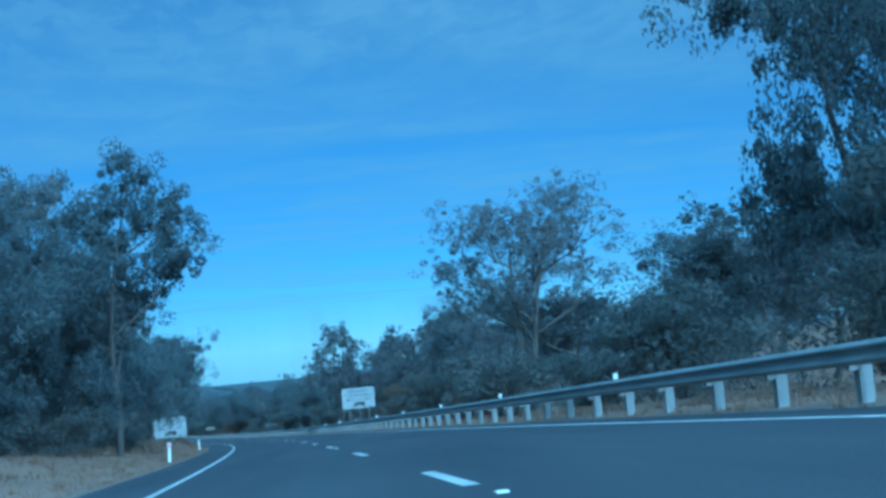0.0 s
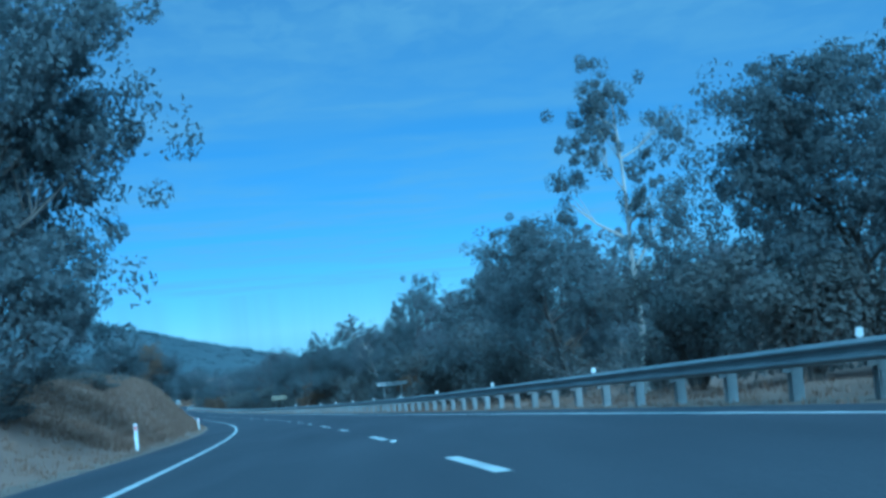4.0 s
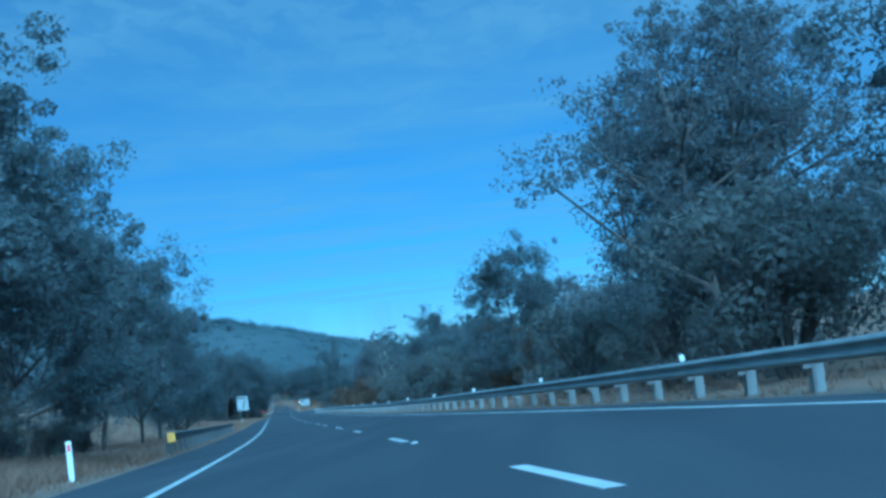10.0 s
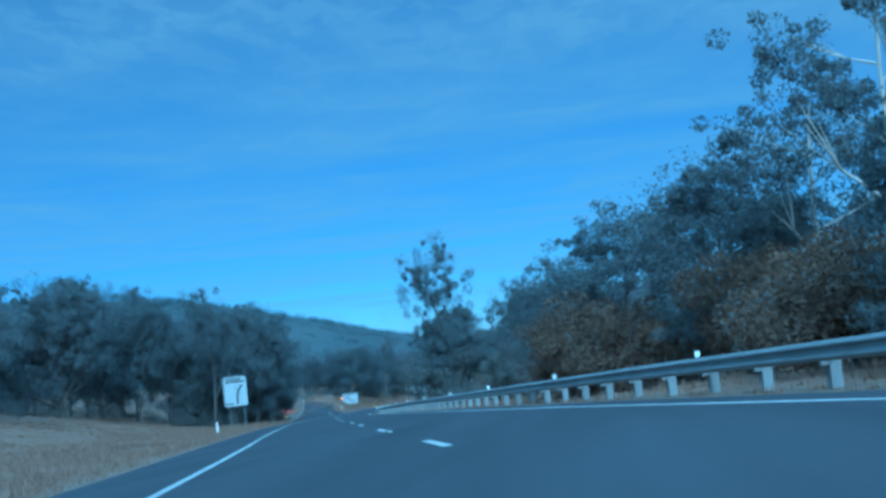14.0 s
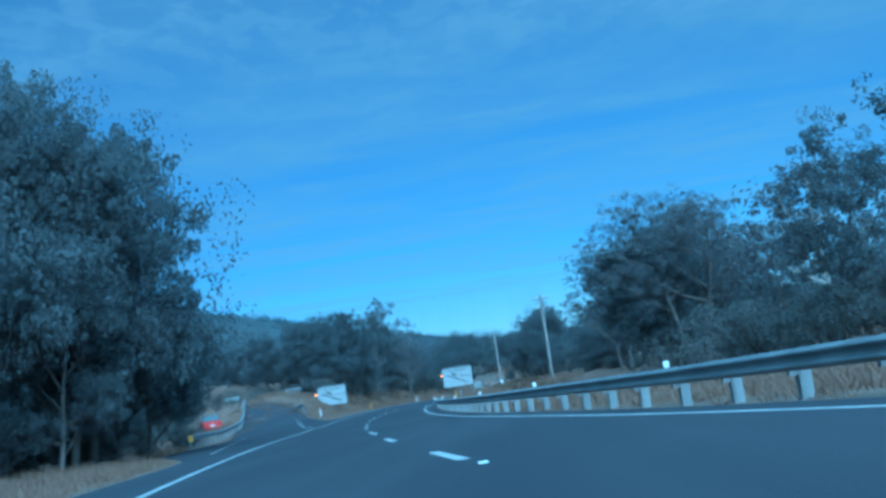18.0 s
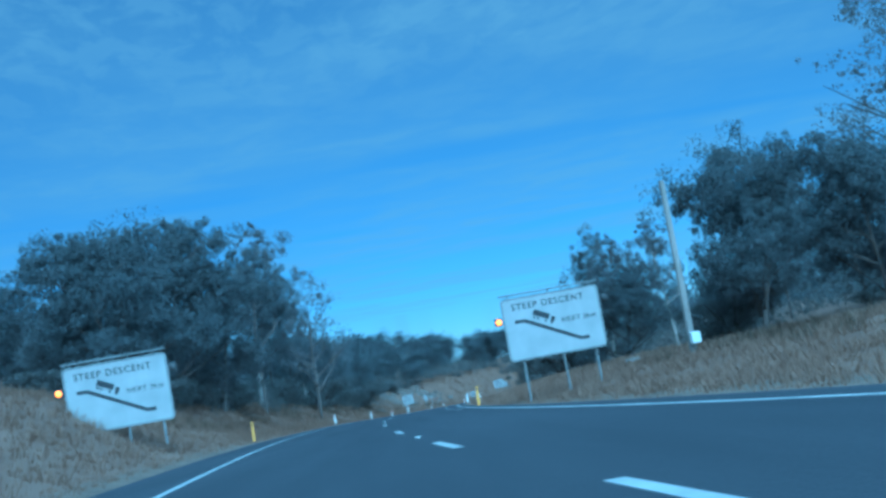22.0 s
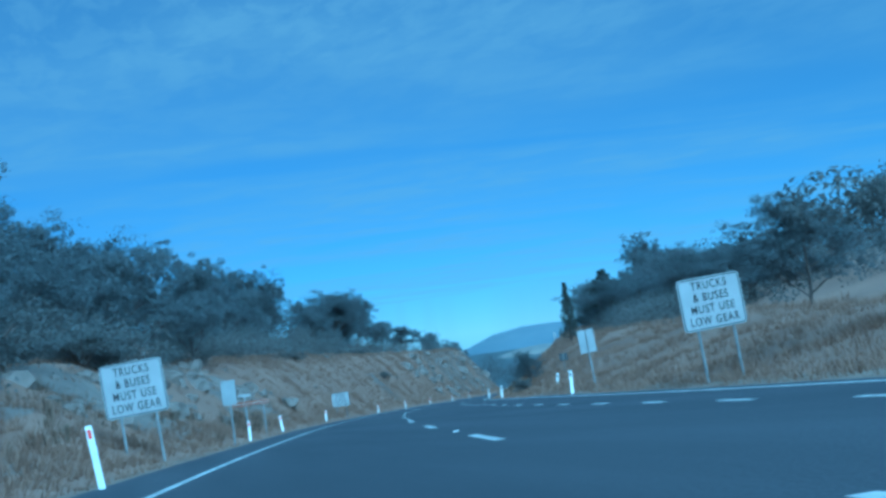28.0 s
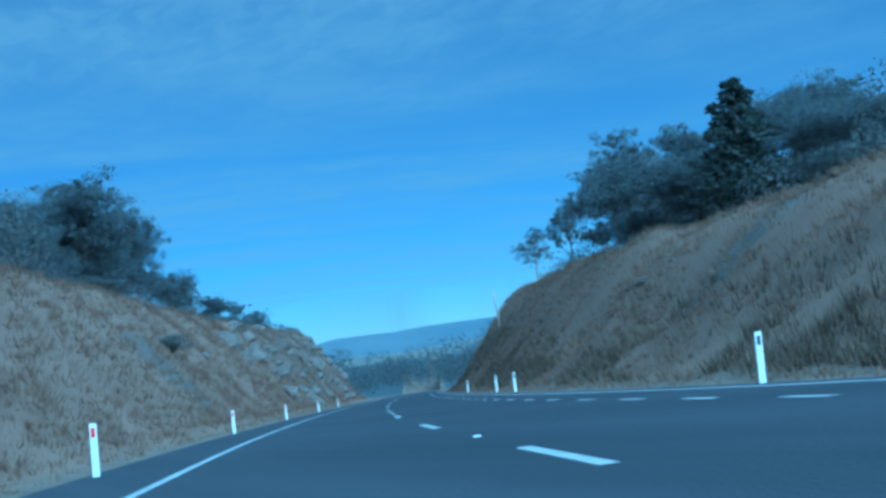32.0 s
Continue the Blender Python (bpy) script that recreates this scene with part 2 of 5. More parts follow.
M_LAMPBOX = material("lamp_housing", (0.02, 0.02, 0.02), (0.05, 0.05, 0.05), 0.5)
M_BARK = material("gum_bark", (0.038, 0.033, 0.029), (0.115, 0.10, 0.088), 0.9, scale=0.9, fine=9, bump=0.6, spread=0.5)
M_PALE = material("pale_bark", (0.18, 0.16, 0.14), (0.40, 0.37, 0.33), 0.85, scale=0.8, fine=9, bump=0.4, spread=0.4)
M_GUM = leafy("gum_leaves", (0.086, 0.094, 0.100), (0.142, 0.150, 0.154), 0.55)
M_GUM2 = leafy("dusty_gum_leaves", (0.104, 0.105, 0.112), (0.165, 0.163, 0.166), 0.55)
M_DRYLEAF = leafy("brown_leaves", (0.078, 0.056, 0.040), (0.175, 0.122, 0.080))
M_PINE = leafy("conifer_leaves", (0.042, 0.048, 0.042), (0.085, 0.092, 0.080))
M_WOODPOLE = material("pole_timber", (0.13, 0.12, 0.105), (0.25, 0.23, 0.21), 0.9, scale=1, fine=14, bump=0.4)
# far ridge ground and leaves: blue-grey of distance haze mixed into the base colours
M_HILL = material("hazed_wooded_hill", (0.032, 0.040, 0.046), (0.064, 0.072, 0.076), 0.95, scale=0.02, fine=0.25, bump=0.0, fine_amount=0.8)
M_RIDGE = leafy("hazed_ridge_leaves", (0.040, 0.050, 0.056), (0.080, 0.092, 0.098), 0.0)
# aerial haze over the range is painted as this blue-grey base colour
M_FAR = material("hazed_distant_hill", (0.080, 0.102, 0.128), (0.120, 0.138, 0.155), 0.95, scale=0.004, fine=0.03, bump=0.0, fine_amount=0.6)
# the blue-grey low end is painted haze, the tan high end dry pasture
M_PLAIN = material("hazed_pasture", (0.07, 0.085, 0.095), (0.20, 0.18, 0.15), 0.95, scale=0.006, fine=0.04, bump=0.0, fine_amount=0.5)
M_CARRED = material("red_paint", (0.24, 0.018, 0.018), (0.32, 0.03, 0.028), 0.35, scale=1, fine=30, bump=0.0, spec=0.5)
M_GLASS = material("dark_glass", (0.015, 0.018, 0.02), (0.03, 0.034, 0.036), 0.08, scale=1, fine=20, bump=0.0, spec=0.6)
M_TYRE = material("tyre_rubber", (0.015, 0.015, 0.015), (0.03, 0.03, 0.03), 0.85)

# ---- alignment: the middle of the left lane, every 40 m ----
LINE = [
    (-0.53, -40.00, 2.44),
    (0.00, 0.00, 0.00),
    (-0.48, 40.00, -2.52),
    (-1.89, 79.97, -5.05),
    (-4.34, 119.89, -7.56),
    (-7.88, 159.74, -10.03),
    (-12.64, 199.45, -12.39),
    (-18.64, 239.00, -14.61),
    (-25.49, 278.41, -16.72),
    (-32.84, 317.72, -18.71),
    (-40.52, 356.98, -20.59),
    (-48.41, 396.19, -22.39),
    (-56.23, 435.42, -24.13),
    (-63.58, 474.74, -25.88),
    (-70.02, 514.22, -27.67),
    (-75.04, 553.90, -29.41),
    (-78.28, 593.76, -30.97),
    (-79.45, 633.74, -32.45),
    (-78.19, 673.72, -34.06),
    (-74.92, 713.58, -35.88),
    (-70.13, 753.29, -37.74),
    (-63.16, 792.67, -39.55),
    (-53.44, 831.46, -41.41),
    (-41.67, 869.69, -43.25),
    (-28.87, 907.59, -45.09),
    (-15.56, 945.30, -46.93),
    (-1.97, 982.93, -48.77),
    (11.75, 1020.50, -50.61),
    (25.54, 1058.05, -52.45),
    (39.36, 1095.58, -54.29),
]

EYE = 0.564
S0, STEP = -40.0, 40.0


def knots(x, table):
    if x <= table[0][0]:
        return table[0][1]
    for (a, u), (b, v) in zip(table, table[1:]):
        if x < b:
            return u + (v - u) * (x - a) / (b - a)
    return table[-1][1]


_xs = S0 + STEP * np.arange(len(LINE))
_ys = np.array(LINE)
_ms = np.gradient(_ys, _xs, axis=0)


def centre(s):
    """Place and heading of the alignment at the distance s along it."""
    if s < _xs[0]:
        return _ys[0] + _ms[0] * (s - _xs[0]), _ms[0]
    if s > _xs[-1]:
        m = _ms[-1].copy()
        p = _ys[-1] + m * (s - _xs[-1])
        p[2] = _ys[-1][2] - 40 * (1 - math.exp(-(s - _xs[-1]) * 0.046 / 40))
        return p, m
    i = min(int((s - S0) // STEP), len(LINE) - 2)
    t = (s - _xs[i]) / STEP
    a, b, c, d = 2 * t**3 - 3 * t**2 + 1, (t**3 - 2 * t**2 + t) * STEP, -2 * t**3 + 3 * t**2, (t**3 - t**2) * STEP
    p = a * _ys[i] + b * _ms[i] + c * _ys[i + 1] + d * _ms[i + 1]
    return p, _ms[i] * (1 - t) + _ms[i + 1] * t


BANK = [(-40, 0.045), (20, 0.042), (54, 0.034), (157, 0.016), (237, 0.020), (354, 0.016), (411, 0.030), (470, 0.010), (514, -0.018), (584, -0.012), (640, -0.014), (700, -0.012), (730, 0.008), (775, 0.020), (800, 0.014), (835, 0.002), (900, 0.0)]
MIDDLE = [(-40, 1.22), (36, 1.24), (70, 1.40), (170, 1.34), (240, 1.45), (265, 1.50), (300, 1.56), (365, 1.5), (405, 1.6), (440, 1.8), (460, 1.72), (500, 1.42), (535, 1.2), (560, 1.3), (604, 1.6), (666, 1.8), (750, 1.86), (790, 1.74), (830, 1.5), (860, 1.4), (1120, 1.4)]
LEFT = [(-40, -1.72), (60, -1.78), (170, -1.72), (250, -1.64), (310, -1.5), (367, -1.62), (420, -1.48), (470, -1.7), (510, -2.0), (535, -2.1), (575, -1.66), (604, -1.82), (670, -1.96), (740, -1.86), (790, -1.70), (830, -1.70), (1120, -1.7)]
RIGHT = [(-40, 4.75), (170, 4.75), (300, 4.9), (440, 5.1), (500, 4.6), (535, 4.25), (604, 4.65), (640, 5.2), (686, 5.65), (773, 6.4), (807, 6.2), (838, 5.6), (870, 5.4), (1120, 5.3)]


def side_way(s):
    p, m = centre(s)
    h = math.hypot(m[0], m[1])
    return p, (m[0] / h, m[1] / h), (m[1] / h, -m[0] / h)


def place(s, n, up=0.0):
    """World point: s along the road, n to its right, up above the road's plane."""
    p, t, r = side_way(s)
    near = max(-60.0, min(60.0, n))
    x = p[0] + r[0] * near + (n - near)
    y = p[1] + r[1] * near
    return Vector((x, y, p[2] - EYE + knots(s, BANK) * max(-4.0, min(7.0, n)) + up))


def heading(s):
    _, t, _ = side_way(s)
    return math.atan2(-t[0], t[1])


def smooth(x):
    x = max(0.0, min(1.0, x))
    return x * x * (3 - 2 * x)


LEFT_NEAR = [(-40, 0.5), (100, 0.8), (140, 1.6), (170, 3.2), (200, 4.0), (230, 4.0), (252, 3.0), (275, 1.2), (300, 0.5), (330, 0.25), (480, 0.3), (530, 0.1), (600, 0.3), (616, 2.0), (628, 2.2), (642, 2.0), (660, 2.7), (690, 2.7), (740, 2.3), (770, 3.2), (820, 5.0), (850, 6.0), (917, 7.4), (980, 9.4), (1000, 6.0), (1020, 0.5), (1120, 0.0)]
LEFT_FAR = [(-40, 4.0), (200, 3.0), (300, 2.0), (340, 3.5), (600, 4.5), (760, 4.0), (900, 3.5), (980, 2.0), (1030, 0.0), (1120, 0)]
RIGHT_NEAR = [(-40, 0.1), (540, 0.15), (590, 0.5), (640, 0.8), (720, 0.9), (770, 1.3), (800, 2.6), (850, 4.5), (900, 7.0), (940, 8.6), (965, 6.5), (990, 0.5), (1120, 0)]
RIGHT_FAR = [(-40, 4.0), (540, 3.5), (600, 2.0), (720, 2.0), (760, 3.0), (850, 4.0), (940, 3.0), (985, 0), (1120, 0)]


def hill(x, y):
    """Wooded ridge ahead on the left, far beyond the bends."""
    return 106 * math.exp(-(((x + 430) / 320) ** 2) - ((y - 1330) / 230) ** 2)


def verge_right(s):
    return knots(s, RIGHT) + 0.75 - 0.3 * smooth((s - 600) / 40)


def verge_left(s):
    wide = 3.4 + (3.9 * smooth((s - 525) / 30) * smooth((606 - s) / 5) if 525 < s < 606 else 0.0)
    return -wide


def ramp(s, n):
    """Rise of the stopping lane away from the carriageway."""
    if not 574 < s < 660 or not -13.5 < n < -2.8:
        return 0.0
    return 1.0 * smooth((s - 574) / 35) * smooth((660 - s) / 30) * smooth((-2.8 - n) / 5.0) * smooth((n + 13.5) / 2.5)


def ground_up(s, n):
    """Height of the ground above the road's plane."""
    el, er = verge_left(s), verge_right(s)
    if el <= n <= er:
        return -0.03
    if n < el:
        d = el - n
        up = knots(s, LEFT_NEAR) * smooth(d / (5.2 if s < 300 else 7.5)) + knots(s, LEFT_FAR) * smooth((d - 7) / 24)
        cut = 0.5 * smooth(d / 3) if s > 700 else 0.25 * smooth(d / 4)
    else:
        d = n - er
        up = knots(s, RIGHT_NEAR) * smooth(d / 8.5) + knots(s, RIGHT_FAR) * smooth((d - 8) / 26)
        cut = 0.5 * smooth(d / 3) if s > 760 else 0.2 * smooth(d / 4)
    up += ramp(s, n)
    q = place(s, n)
    up += cut * (noise.noise(Vector((q.x * 0.28, q.y * 0.28, 1.7))) + 0.5 * noise.noise(Vector((q.x * 0.8, q.y * 0.8, 4.0))))
    if abs(n) > 60:
        up += hill(q.x, q.y) * smooth((abs(n) - 60) / 60) + 3 * noise.noise(Vector((q.x * 0.01, q.y * 0.01, 0)))
    elif s > 1150:
        up += hill(q.x, q.y) * smooth((s - 1150) / 60)
    return up - 0.03


def spot(s, n, up=0.0):
    """A point on the ground."""
    return place(s, n, ground_up(s, n) + up)


# ---- building helpers ----


def mesh_object(name, verts, faces, mat, parent=None, label="", smooth_faces=False):
    me = bpy.data.meshes.new(name)
    me.from_pydata(verts if isinstance(verts, np.ndarray) else [tuple(v) for v in verts], [], faces)
    me.update()
    if mat is not None:
        me.materials.append(mat)
    if smooth_faces:
        me.polygons.foreach_set("use_smooth", [True] * len(me.polygons))
    ob = new(name, me)
    if parent is not None:
        ob.parent = parent
    if label:
        ob["label"] = label
    return ob


def part(name, bm, mat, parent, label=""):
    me = bpy.data.meshes.new(name)
    bm.to_mesh(me)
    bm.free()
    me.materials.append(mat)
    ob = new(name, me)
    ob.parent = parent
    if label:
        ob["label"] = label
    return ob


def thing(name, m, label, category, group="", kind=""):
    ob = new(name)
    ob.matrix_world = m
    ob.empty_display_size = 0.2
    return tagged(ob, label, category, group, kind)


def box_bm(sx, sy, sz, at=(0, 0, 0), bevel=0.0, bm=None):
    bm = bm or bmesh.new()
    r = bmesh.ops.create_cube(bm, size=1.0)
    for v in r["verts"]:
        v.co = Vector((v.co.x * sx + at[0], v.co.y * sy + at[1], v.co.z * sz + at[2]))
    if bevel:
        es = list({e for v in r["verts"] for e in v.link_edges})
        bmesh.ops.bevel(bm, geom=es, offset=bevel, segments=1, affect="EDGES")
    return bm


def tube(points, radii, sides=8, bm=None):
    """A tapered tube through points."""
    bm = bm or bmesh.new()
    rings = []
    for i, p in enumerate(points):
        a = points[max(0, i - 1)]
        b = points[min(len(points) - 1, i + 1)]
        d = (Vector(b) - Vector(a)).normalized()
        u = d.orthogonal().normalized()
        w = d.cross(u)
        rings.append([bm.verts.new(Vector(p) + (u * math.cos(k * math.tau / sides) + w * math.sin(k * math.tau / sides)) * radii[i]) for k in range(sides)])
    for ra, rb in zip(rings, rings[1:]):
        for k in range(sides):
            bm.faces.new((ra[k], ra[(k + 1) % sides], rb[(k + 1) % sides], rb[k]))
    bm.faces.new(rings[-1])
    bm.faces.new(rings[0][::-1])
    return bm


def sweep(profile, stations, closed=False):
    """Vertices and faces of a cross-section (n, up) swept along stations given as functions of the road."""
    verts, faces = [], []
    k = len(profile)
    for s, off in stations:
        for n, up in profile:
            verts.append(place(s, off + n, up))
    for i in range(len(stations) - 1):
        for j in range(k if closed else k - 1):
            a, b = i * k + j, i * k + (j + 1) % k
            faces.append((a, b, b + k, a + k))
    if closed:
        faces.append(tuple(range(k))[::-1])
        faces.append(tuple(range((len(stations) - 1) * k, len(stations) * k)))
    return verts, faces


# ---- ground ----
def build_ground():
    ss = list(np.arange(-60, 1060, 4.0)) + list(np.arange(1060, 1200, 10.0)) + list(np.arange(1200, 1800, 40.0)) + [1900, 2100, 2400, 2800, 3400, 4200]
    ss = [-1500, -700, -300, -150, -100] + ss
    base = [0.02, 0.6, 1.2, 1.8, 2.4, 3.0, 3.7, 4.5, 5.4, 6.5, 8, 10, 12.5, 15, 18, 22, 27, 33, 40, 50, 60, 75, 95, 125, 170, 230, 300, 400, 520, 700, 1000, 1500, 2200, 3200]
    verts, faces = [], []
    k = 2 * len(base) + 3
    for s in ss:
        el, er = verge_left(s), verge_right(s)
        for n in [el - b for b in base[::-1]] + [el + 0.01, 1.6, er - 0.01] + [er + b for b in base]:
            verts.append(spot(s, n))
    for i in range(len(ss) - 1):
        for j in range(k - 1):
            a = i * k + j
            faces.append((a, a + 1, a + 1 + k, a + k))
    g = mesh_object("ground", verts, faces, M_GRASS, smooth_faces=True)
    tagged(g, "dry tan grass slopes and verges", "ground", kind="structure")
    g.data.materials.append(M_ROCK)
    g.data.materials.append(M_GRAVEL)
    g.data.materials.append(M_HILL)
    nl = len(base)
    for f in g.data.polygons:
        i, j = f.index // (k - 1), f.index % (k - 1)
        s = ss[i]
        side = nl - 1 - j if j < nl else j - nl - 3
        d = base[max(0, min(nl - 1, side))]
        c = f.center
        r = noise.noise(Vector((c.x * 0.09, c.y * 0.09, 3.0)))
        if d < 0.7:
            f.material_index = 2
        elif j < nl and 2.2 < d < 9 and 735 < s < 1000 and r > (-0.05 if s < 812 else 0.62 if s < 925 else -0.1):
            f.material_index = 1
        elif j > nl and 2.5 < d < 9 and 850 < s < 970 and r > 0.55:
            f.material_index = 1
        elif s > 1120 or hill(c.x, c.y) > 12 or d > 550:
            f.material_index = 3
    return g


build_ground()

# ---- road ----
def strip(name, s0, s1, n0, n1, up, mat, parent, step=4.0, label=""):
    """A thin painted strip or pavement between two offsets, given as numbers or functions of s."""
    st = list(np.arange(s0, s1, step)) + [s1]
    verts, faces = [], []
    for s in st:
        a = n0(s) if callable(n0) else n0
        b = n1(s) if callable(n1) else n1
        u = up(s, a) if callable(up) else up
        verts += [place(s, a, u), place(s, b, u), place(s, b, u - 0.012), place(s, a, u - 0.012)]
    for i in range(len(st) - 1):
        a = 4 * i
        for j in range(4):
            faces.append((a + j, a + 4 + j, a + 4 + (j + 1) % 4, a + (j + 1) % 4))
    return mesh_object(name, verts, faces, mat, parent, label)


def build_road():
    st = list(np.arange(-60, 1110, 3.0))
    verts, faces = [], []
    cols = [0, 0.1, 0.3, 0.5, 0.7, 0.9, 1.0]
    for s in st:
        a, b = verge_left(s), verge_right(s)
        verts.append(place(s, a - 0.02, -0.12))
        for c in cols:
            verts.append(place(s, a + (b - a) * c, 0.0))
        verts.append(place(s, b + 0.02, -0.12))
    k = len(cols) + 2
    for i in range(len(st) - 1):
        for j in range(k - 1):
            p = i * k + j
            faces.append((p, p + 1, p + 1 + k, p + k))
    road = mesh_object("road", verts, faces, M_ASPHALT)
    tagged(road, "dark grey asphalt highway carriageway, lightly worn", "road", kind="structure")
    lf = lambda s: knots(s, LEFT)
    rt = lambda s: knots(s, RIGHT)
    strip("edge_line_left", -60, 1100, lambda s: lf(s) - 0.055, lambda s: lf(s) + 0.055, 0.004, M_PAINT, road, label="solid white painted edge line")
    strip("edge_line_right", -60, 1100, lambda s: rt(s) - 0.055, lambda s: rt(s) + 0.055, 0.004, M_PAINT, road, label="solid white painted edge line")
    md = lambda s: knots(s, MIDDLE)
    # lane dashes: near ends at these distances, twelve metres apart between them
    marks = [-37.7, 9.2, 32.6, 43.8, 69.1, 93.0, 169.0, 193.1, 213.7, 224.7, 249.3, 273.2, 312.0, 338.5, 364.9, 388.9, 426.8, 452.1, 507.9, 529.2, 551.6, 562.5, 572.9, 583.0, 604.4, 615.9, 643.5, 666.2, 679.0, 733.2, 745.9, 756.2, 766.6, 777.0, 787.2, 797.0, 806.7, 817.2, 827.6, 838.4, 1080]
    starts = []
    for a, b in zip(marks, marks[1:]):
        c = max(1, round((b - a) / 11.6))
        starts += [a + (b - a) * i / c for i in range(c)]
    for i, s in enumerate(starts):
        strip("lane_dash", s, s + 3.0, lambda q: md(q) - 0.06, lambda q: md(q) + 0.06, 0.004, M_PAINT, road, step=1.5)
        if i % 2 == 0:
            bm = box_bm(0.085, 0.085, 0.016, (0, 0, 0.008), 0.005)
            o = part("road_stud", bm, M_STUD, road)
            q = s - (1.2 if s < 600 else 4.6)
            o.matrix_world = Matrix.Translation(place(q, md(q) + 0.02, 0.0)) @ Matrix.Rotation(heading(q), 4, "Z")
    # dashes of the turning lane, closing up towards the bend
    for a, b, c in ((639.7, 673.3, 7), (673.3, 746.1, 17), (746.1, 766.4, 5), (766.4, 789.5, 6), (789.5, 999.5, 60)):
        for i in range(c):
            s = a + (b - a) * i / c
            strip("lane_dash", s, s + 1.3, lambda q: md(q) + 2.92 - 0.06, lambda q: md(q) + 2.92 + 0.06, 0.004, M_PAINT, road, step=1.5)
    # give-way style short dashes where the side lane leaves
    for i in range(9):
        q = 536 + i * 5.6
        strip("lane_dash", q, q + 1.6, -3.6 - i * 0.40 - 0.07, -3.6 - i * 0.40 + 0.07, 0.004, M_PAINT, road, step=1.6)
    for i in range(12):
        q = 574 + i * 2.1
        strip("lane_dash", q, q + 0.7, -2.5 - i * 0.26 - 0.16, -2.5 - i * 0.26 + 0.16, lambda u, v: slip_up(u, v) + 0.006, M_PAINT, road, step=0.7)
    # the stopping lane climbs away to the left
    side = mesh_object("side_lane", *slab(), M_ASPHALT)
    tagged(side, "dark asphalt stopping lane leaving the highway", "road", kind="structure")
    return road


def slip_up(s, n):
    """Height of the stopping lane's surface: on the road at its mouth, then on the rising ground."""
    return max(0.010 + ramp(s, n), ground_up(s, n) + 0.04 if n < verge_left(s) else 0.0)


def slab():
    verts, faces = [], []
    for i in range(28):
        s = 572 + i * 1.5
        left, right = -7.0 - 0.115 * (s - 572), -2.6 - 3.0 * smooth((s - 599) / 6) - 0.1 * max(0.0, s - 605)
        for c in range(9):
            n = left + (right - left) * c / 8
            verts.append(place(s, n, slip_up(s, n)))
    for i in range(27):
        for c in range(8):
            p = i * 9 + c
            faces.append((p, p + 1, p + 10, p + 9))
    return verts, faces


build_road()

# ---- guard rails ----
W_BEAM = [(0.0, 0.25), (0.03, 0.242), (0.075, 0.205), (0.075, 0.188), (0.008, 0.142), (0.008, 0.108), (0.075, 0.062), (0.075, 0.045), (0.03, 0.008), (0.0, 0.0)]


def build_rail(s0, s1, off, face, label, spacing=2.4, reflectors=True, base=None, steel=M_STEEL):
    """W-beam on steel posts; face is -1 when it faces left. off gives its distance from the lane."""
    rail = thing("guardrail", Matrix.Identity(4), label, "guardrail", kind="")
    top = 0.445
    low = (lambda s: 0.0) if base is None else base
    prof = [(face * a, top + b) for a, b in W_BEAM] + [(face * (a - 0.004), top + b) for a, b in W_BEAM[::-1]]
    s = s0
    while s < s1 - 0.1:
        e = min(s + 4.0 * spacing / 2.0, s1)
        verts, faces = [], []
        k = len(prof)
        st = [s, (s + e) / 2, e]
        for q in st:
            for n, up in prof:
                verts.append(place(q, off(q) + n, up + low(q)))
        for i in range(2):
            for j in range(k):
                a, b = i * k + j, i * k + (j + 1) % k
                faces.append((a, b, b + k, a + k))
        mesh_object("rail_section", verts, faces, steel, rail)
        s = e
    first = None
    q, i = s0 + 0.3, 0
    while q < s1:
        m = Matrix.Translation(place(q, off(q) - face * 0.16, low(q))) @ Matrix.Rotation(heading(q), 4, "Z")
        if first is None:
            bm = box_bm(0.012, 0.15, 1.2, (0, 0, 0.06))
            box_bm(0.15, 0.010, 1.2, (0.05, 0.07, 0.06), bm=bm)
            box_bm(0.15, 0.010, 1.2, (0.05, -0.07, 0.06), bm=bm)
            box_bm(0.11, 0.09, 0.30, (face * 0.07, 0, 0.54), bm=bm)
            o = part("rail_post", bm, M_POSTSTEEL if steel is M_STEEL else steel, rail)
            first = o.data
        else:
            o = new("rail_post", first)
            o.parent = rail
        o.matrix_world = m
        if reflectors and i % 5 == 2:
            bm = box_bm(0.09, 0.02, 0.11, (0, 0, 0.055), 0.012)
            r = part("reflector", bm, M_STUD, rail, "small white reflector tab")
            r.matrix_world = Matrix.Translation(place(q, off(q), 0.70 + low(q))) @ Matrix.Rotation(heading(q), 4, "Z")
        q += spacing
        i += 1
    return rail


rail_off = lambda s: knots(s, RIGHT) + knots(s, [(-40, 1.25), (400, 1.3), (500, 1.0), (560, 0.75), (600, 0.75)])
build_rail(-30, 588, rail_off, -1, "long weathered galvanised guardrail along the wooded verge", base=lambda s: -0.05 - 0.07 * smooth((s - 200) / 100))
left_rail = build_rail(309, 381, lambda s: -3.9 - 0.6 * smooth((s - 366) / 15), 1, "short guardrail on a grassy verge, shade put into its dark colour, trees behind", reflectors=False, steel=M_SHADED)
bm = box_bm(0.04, 0.26, 0.30, (0, 0, 0), 0.02)
o = part("end_marker", bm, M_YELLOW, left_rail, "yellow and black end marker")
o.matrix_world = Matrix.Translation(place(308.8, -3.85, 0.52)) @ Matrix.Rotation(heading(309) + math.pi / 2, 4, "Z")
ramp_off = lambda s: knots(s, [(562, -7.6), (590, -8.6), (604, -10.4), (622, -13.0)])
